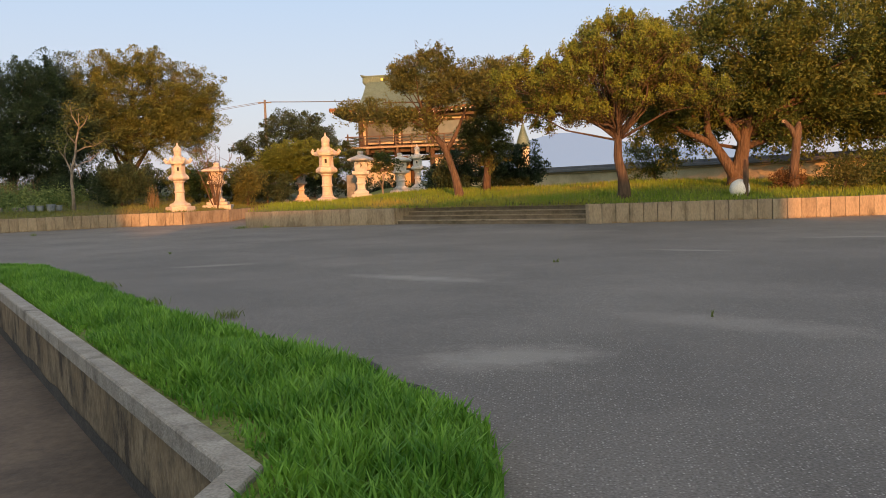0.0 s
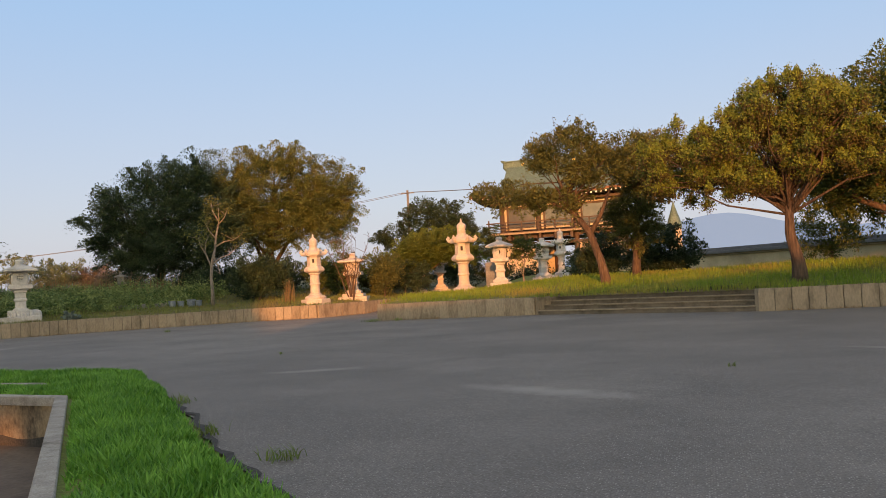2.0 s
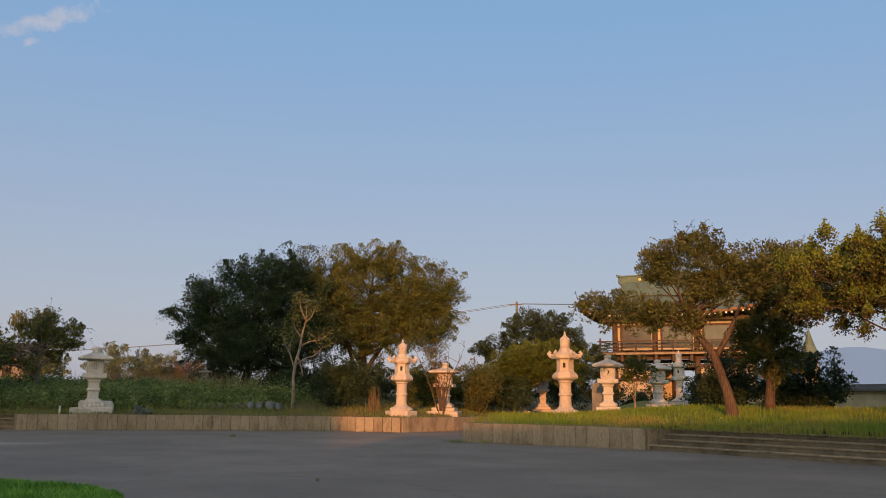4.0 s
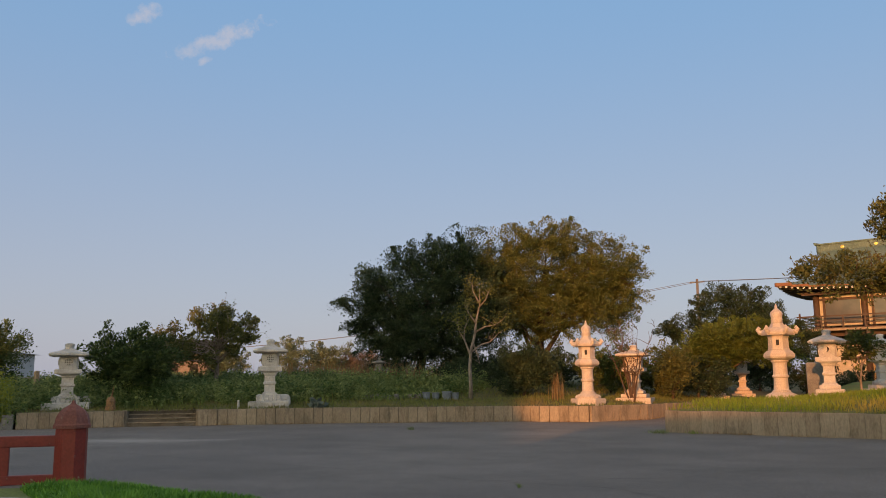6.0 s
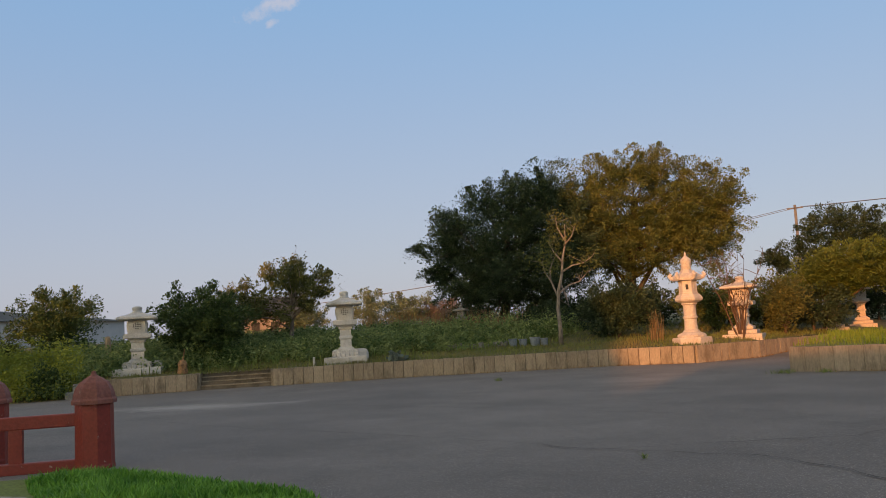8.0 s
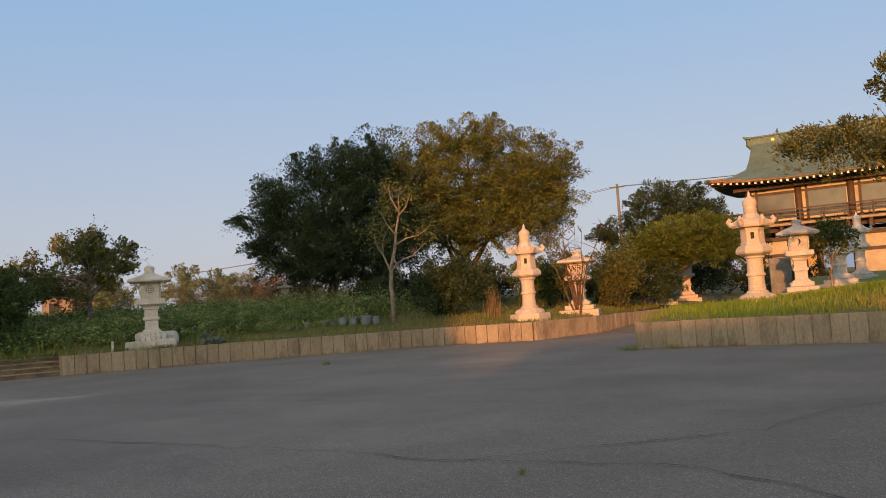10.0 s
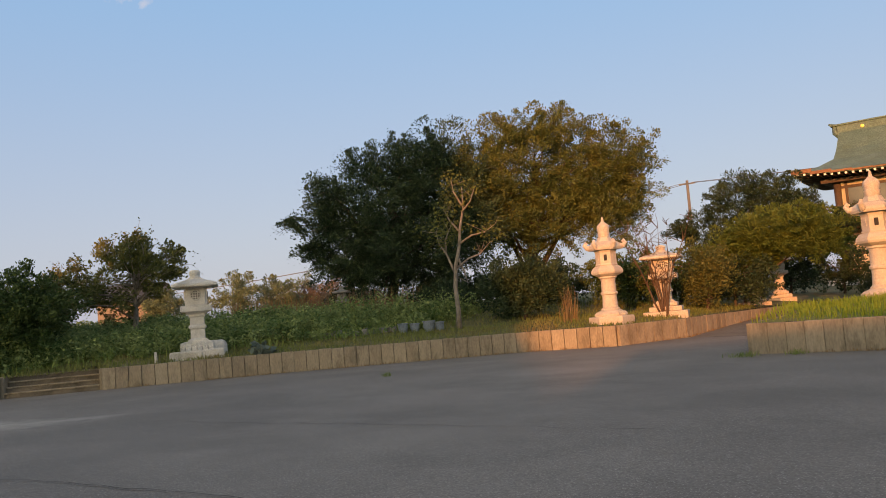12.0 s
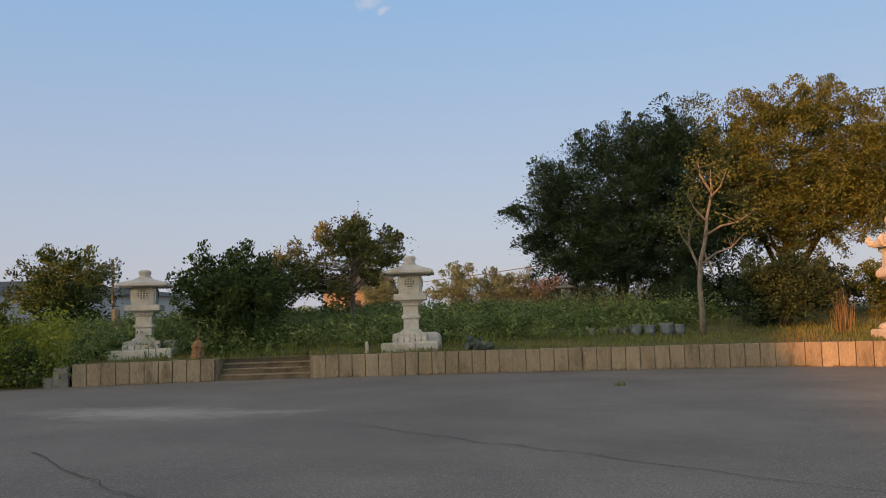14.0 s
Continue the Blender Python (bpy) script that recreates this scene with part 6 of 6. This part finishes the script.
pq = thing("power_pole", "thin dark utility pole above far shrubs", "pole", (-62.5, 35.9, 0))
bm = bmesh.new()
lathe(bm, [(0.09, 0), (0.07, 6.3)], 8)
part("shaft", bm, M_CABLE, pq)


# ---- far houses ----
def house(label, x, y, w, d, h, roof_h, turn, wall, roofm):
    t = thing("house", label, "house", (x, y, 0.5), turn)
    bm = bmesh.new()
    box(bm, -w / 2, w / 2, -d / 2, d / 2, -0.5, h)
    part("wall", bm, wall, t)
    bm = bmesh.new()
    e = 0.5
    v = [bm.verts.new(c) for c in ((-w / 2 - e, -d / 2 - e, h - 0.1), (w / 2 + e, -d / 2 - e, h - 0.1), (w / 2 + e, d / 2 + e, h - 0.1), (-w / 2 - e, d / 2 + e, h - 0.1), (-w / 2 - e, 0, h + roof_h), (w / 2 + e, 0, h + roof_h))]
    for f in ((0, 1, 5, 4), (2, 3, 4, 5), (0, 4, 3), (1, 2, 5), (3, 2, 1, 0)):
        bm.faces.new([v[i] for i in f])
    bmesh.ops.solidify(bm, geom=list(bm.faces), thickness=0.08)
    part("roof", bm, roofm, t)
    for q in range(3):
        bm = bmesh.new()
        x0 = -w / 2 + w * (q + 0.3) / 3
        box(bm, x0, x0 + w * 0.14, -d / 2 - 0.03, -d / 2 + 0.02, h * 0.35, h * 0.75)
        part("window", bm, M_LATTICE, t)
    return t


house("far house with sunlit salmon siding", -54.9, 49.9, 4.2, 6, 3.5, 1.1, 55, M_HOUSE, M_TILE)
house("long low grey shed with blue-grey roof", -86, 36, 8, 40, 4.6, 1.0, 20, M_BLUEROOF, M_BLUEROOF)

# ---- red railing of the small bridge ----
POST = [(0.24, -0.3), (0.24, 0.02), (0.232, 0.05), (0.228, 0.8)]
CAP = [(0.228, 0.775), (0.268, 0.78), (0.27, 0.825), (0.252, 0.85), (0.245, 0.9), (0.222, 0.97), (0.175, 1.04), (0.1, 1.095), (0.045, 1.125), (0.03, 1.15), (0.028, 1.17), (0.005, 1.185)]


def railing(at, turn, label):
    t = thing("red_railing", label, "railing", at, turn, "bridge railings")
    bm = bmesh.new()
    lathe(bm, POST, 8, 0.3)
    part("post", bm, M_RED, t, "stout flaking red post")
    bm = bmesh.new()
    lathe(bm, CAP, 8, 0.3)
    part("cap", bm, M_REDCAP, t, "weathered domed red cap")
    for x0 in (2.6,):
        bm = bmesh.new()
        lathe(bm, POST, 8, 0.3, (x0, 0, 0))
        part("post", bm, M_RED, t, "stout flaking red post")
        bm = bmesh.new()
        lathe(bm, CAP, 8, 0.3, (x0, 0, 0))
        part("cap", bm, M_REDCAP, t, "weathered domed red cap")
    bm = bmesh.new()
    box(bm, 0.15, 2.5, -0.055, 0.055, 0.52, 0.68, 0.015)
    part("top_rail", bm, M_RED, t)
    bm = bmesh.new()
    box(bm, 0.15, 2.5, -0.07, 0.07, -0.02, 0.12, 0.015)
    part("bottom_rail", bm, M_RED, t)
    for x in (0.9, 1.75):
        bm = bmesh.new()
        box(bm, x - 0.08, x + 0.08, -0.045, 0.045, 0.1, 0.54, 0.01)
        part("baluster", bm, M_RED, t)
    return t


railing((-11.72, 13.88, 0.0), 234, "faded red timber railing with domed posts")
railing((-13.72, 13.42, 0.02), 234, "faded red timber railing behind the first")

# ---- small things on the terrace ----
def pot(x, y, r, h, tilt, label):
    t = thing("flower_pot", label, "pot", (x, y, terrain(x, y) - 0.02), tilt, "pots along the terrace edge")
    bm = bmesh.new()
    lathe(bm, [(r * 0.7, 0), (r * 0.95, h * 0.5), (r * 0.92, h * 0.85), (r * 1.05, h * 0.92), (r * 1.05, h), (r * 0.9, h), (r * 0.85, h * 0.9)], 18)
    part("body", bm, M_POT, t, smooth=True)
    bm = bmesh.new()
    lathe(bm, [(r * 0.6, h * 0.6), (r * 0.88, h * 0.86)], 16)
    part("soil", bm, M_GROUND, t)
    return t


for i, (f, r, h) in enumerate(((0.0, 0.17, 0.32), (0.3, 0.16, 0.3), (0.66, 0.2, 0.36), (0.93, 0.15, 0.32))):
    pot(-20.8 + 1.05 * f, 34.9 + 0.72 * f, r, h, 30 * i, "blue-grey glazed flower pot" if i != 2 else "blue glazed flower pot with dark rim")
for i in range(9):
    x, y = -23.2 + i * 0.24, 33.6 + i * 0.17
    bm = bmesh.new()
    rough_block(bm, -0.14, 0.14, -0.1, 0.1, -0.08, 0.12 + 0.05 * (i % 3), i * 1.7, 0.05, 0.05)
    st = part("edging_stone", bm, M_STONED)
    st.matrix_basis = pose(x, y, terrain(x, y), 0, 0, 35 + 17 * i)
    tagged(st, "rough grey edging stone in the grass", "stone", "edging stones")
bm = bmesh.new()
rough_block(bm, -0.26, 0.12, -0.14, 0.14, -0.15, 0.5, 3.3, 0.04, 0.05)
rough_block(bm, -0.5, -0.24, -0.13, 0.13, -0.15, 0.26, 6.1, 0.04, 0.06)
o = part("end_stone", bm, M_STONED)
o.matrix_basis = pose(-29.08, 22.14, 0, 0, 0, 60)
tagged(o, "rough grey stones closing the wall's end", "stone")
# rosette plant
ag = thing("rosette_plant", "grey-green broad-leaved rosette plant", "plant", (-22.6, 30.4, terrain(-22.6, 30.4)))
rg2 = np.random.default_rng(91)
d = rg2.normal(size=(70, 3))
d[:, 2] = np.abs(d[:, 2]) * 0.9 + 0.2
d /= np.linalg.norm(d, axis=1, keepdims=True)
raw_mesh("leaves", leaves(d * rg2.uniform(0.12, 0.42, (70, 1)), 0.26, rg2, 0.3, 0.6), 4, M_LEAF_GREY, ag)
# stake, wooden post, carved stump
for nm, lab, x, y, h, r, mt, lean in (("stake", "pale broken stake leaning in the grass", -24.7, 28.4, 0.34, 0.05, M_STONE, 12), ("wooden_post", "short square orange wooden post among weeds", -31.6, 24.4, 1.15, 0.12, M_WOODL, 2), ("wooden_post", "thin brown post on the lawn", 9.1, 27.2, 1.2, 0.1, M_BARK, 1)):
    bm = bmesh.new()
    lathe(bm, [(r, -0.15), (r * 0.97, h * 0.6), (r * 0.85, h * 0.96), (r * 0.5, h)], 6)
    o = part(nm, bm, mt)
    o.matrix_basis = pose(x, y, terrain(x, y), lean, lean * 0.5, 20)
    tagged(o, lab, "post")
bm = bmesh.new()
lathe(bm, [(0.16, -0.1), (0.19, 0.05), (0.15, 0.22), (0.17, 0.34), (0.1, 0.46), (0.03, 0.5)], 9)
tube(bm, [(0, 0, 0.4), (0.02, 0, 0.6), (0.05, 0, 0.85)], [0.035, 0.025, 0.012], 6)
for v in bm.verts:
    v.co += Vector(noise.noise_vector(v.co * 6)) * 0.03
o = part("driftwood_stump", bm, M_WOODS)
o.matrix_basis = pose(-27.8, 25.1, terrain(-27.8, 25.1), 0, 6, 0)
tagged(o, "weathered orange-brown carved wooden stump with an upright stick", "stump")
# cut trunk and white boulder on the lawn
ct = thing("cut_trunk", "pollarded red-brown trunk with pale sawn top", "tree", (11.1, 29.0, terrain(11.1, 29.0) - 0.1))
bm = bmesh.new()
tube(bm, [(0, 0, 0), (0.0, 0, 0.9), (0.08, 0, 1.7), (0.12, 0, 2.15), (0.16, 0, 2.35)], [0.19, 0.15, 0.14, 0.13, 0.07], 10)
tube(bm, [(0.08, 0, 1.75), (-0.08, 0, 2.15), (-0.33, 0, 2.42)], [0.11, 0.09, 0.07], 8)
part("trunk", bm, M_BARK, ct, smooth=True)
bm = bmesh.new()
lathe(bm, [(0.072, 2.33), (0.065, 2.37)], 10, 0, (0.16, 0, 0))
part("sawn_top", bm, M_WOODL, ct)
bm = bmesh.new()
lathe(bm, [(0.07, 2.36), (0.05, 2.46)], 10, 0, (-0.35, 0, 0))
part("sawn_top", bm, M_WOODL, ct)
bm = bmesh.new()
bmesh.ops.create_icosphere(bm, subdivisions=3, radius=0.33)
for v in bm.verts:
    v.co.z *= 0.95
    v.co += Vector(noise.noise_vector(v.co * 4)) * 0.03
o = part("white_boulder", bm, M_WHITE, smooth=True)
o.matrix_basis = pose(8.95, 27.4, terrain(8.95, 27.4) + 0.22)
tagged(o, "round white stone resting on the lawn", "stone")
# inscribed slab near the lanterns
bm = bmesh.new()
rough_block(bm, -0.35, 0.35, -0.1, 0.1, -0.2, 1.35, 5.5, 0.03, 0.05)
o = part("stone_slab", bm, M_STONED)
o.matrix_basis = pose(-7.2, 41.5, terrain(-7.2, 41.5), 0, 0, 10)
tagged(o, "upright grey stone slab beside the lantern", "stone slab")
# dry stalk clump by the wall
p = np.column_stack([rng.normal(-15.95, 0.13, 70), rng.normal(37.0, 0.13, 70)])
tagged(raw_mesh("dry_stalks", blades(p, terrace_z(p) - 0.02, 0.95, 0.013, rng, 0.3), 4, M_DRY), "clump of dry reddish stalks beside the wall", "stalks", kind="stuff")

# ---- cracks, pale patches and weeds on the asphalt ----
def crack(pts, w, label):
    fine = []
    for a, b in zip(pts, pts[1:]):
        for q in range(10):
            f = q / 10
            x, y = a[0] + (b[0] - a[0]) * f, a[1] + (b[1] - a[1]) * f
            nv = noise.noise_vector(Vector((x * 2.1, y * 2.1, 1)))
            fine.append((x + nv.x * 0.12, y + nv.y * 0.12))
    vs, fs = [], []
    for i, (x, y) in enumerate(fine):
        j = min(i + 1, len(fine) - 1)
        dx, dy = fine[j][0] - fine[max(0, i - 1)][0], fine[j][1] - fine[max(0, i - 1)][1]
        L = math.hypot(dx, dy) or 1
        ww = w * (0.35 + abs(noise.noise(Vector((x * 3, y * 3, 5)))) * 1.6)
        vs += [(x - dy / L * ww, y + dx / L * ww, 0.0075), (x + dy / L * ww, y - dx / L * ww, 0.0075)]
        if i:
            fs.append((2 * i - 2, 2 * i - 1, 2 * i + 1, 2 * i))
    tagged(indexed_mesh("crack", vs, fs, M_CRACK), label, "crack", "asphalt cracks", "structure")


CRACKS = [[(-16.5, 17.7), (-13.4, 17.45), (-11.4, 17.5), (-9.5, 17.4), (-8.0, 17.35), (-6.5, 17.1), (-4.8, 17.25), (-4.4, 17.15), (-3.7, 16.6), (-2.2, 15.4)], [(-6.5, 17.1), (-4.3, 18.9), (-3.9, 20.2), (-2.0, 22.0)], [(-15.8, 21.4), (-13.7, 21.2), (-11.8, 21.15), (-9.3, 20.95), (-7.2, 20.8)]]
for c_ in CRACKS:
    crack(c_, 0.009, "thin dark crack across the asphalt")
# Soil edge, with the shade along it painted into the same dark strip.
crack([(2.1, 3.62), (1.32, 4.7), (0.3, 5.68), (-0.4, 6.3), (-1.5, 7.5), (-2.58, 8.92), (-3.6, 9.95), (-4.5, 11.05)], 0.05, "dark strip of soil and painted shade between asphalt and verge")
sprigs = []
for x, y, r in ((-0.55, 6.95, 0.16), (4.3, 6.6, 0.02), (6.2, 6.1, 0.03), (-3.55, 9.95, 0.2), (-1.85, 7.95, 0.15), (2.9, 12.6, 0.05), (-8.9, 29.7, 0.3), (-8.0, 29.9, 0.2), (-16.4, 28.2, 0.12), (-5.7, 16.7, 0.04)):
    nn = int(36 * r / 0.12)
    p = rng.normal((x, y), r * 0.5, (nn, 2))
    sprigs.append(blades(p, np.zeros(nn), 0.06 if r < 0.1 else 0.1, 0.012, rng, 1.8))
tagged(raw_mesh("asphalt_sprigs", np.concatenate(sprigs), 4, M_WEED), "small weeds growing in asphalt cracks", "weeds", kind="stuff")

# ---- wall panels, piece by piece ----
PANEL_MESH = {}


def panel_mesh(h, w, t):
    key = (round(h, 2), round(w, 2))
    if key not in PANEL_MESH:
        bm = bmesh.new()
        box(bm, -w / 2 + 0.006, w / 2 - 0.006, -t, 0.0, -0.12, h, 0.012)
        me = bpy.data.meshes.new("panel")
        bm.to_mesh(me)
        bm.free()
        me.materials.append(M_CONC)
        PANEL_MESH[key] = me
    return PANEL_MESH[key]


for wall, line, h, w, lift, th in PANEL_JOBS:
    for a, b in zip(line, line[1:]):
        a, b = Vector(a), Vector(b)
        d = b - a
        L = d.length
        nn = max(1, round(L / w))
        ww = L / nn
        ang = math.degrees(math.atan2(d.y, d.x))
        for i in range(nn):
            p = a + d * ((i + 0.5) / nn)
            ob = new("panel", panel_mesh(h, ww, th))
            ob.parent = wall
            ob.matrix_basis = pose(p.x, p.y, lift(p) + random.uniform(-0.008, 0.008), random.uniform(-0.35, 0.35), 0, ang + random.uniform(-0.3, 0.3)) @ Matrix.Translation((0, 0.02 + random.uniform(-0.004, 0.004), 0))
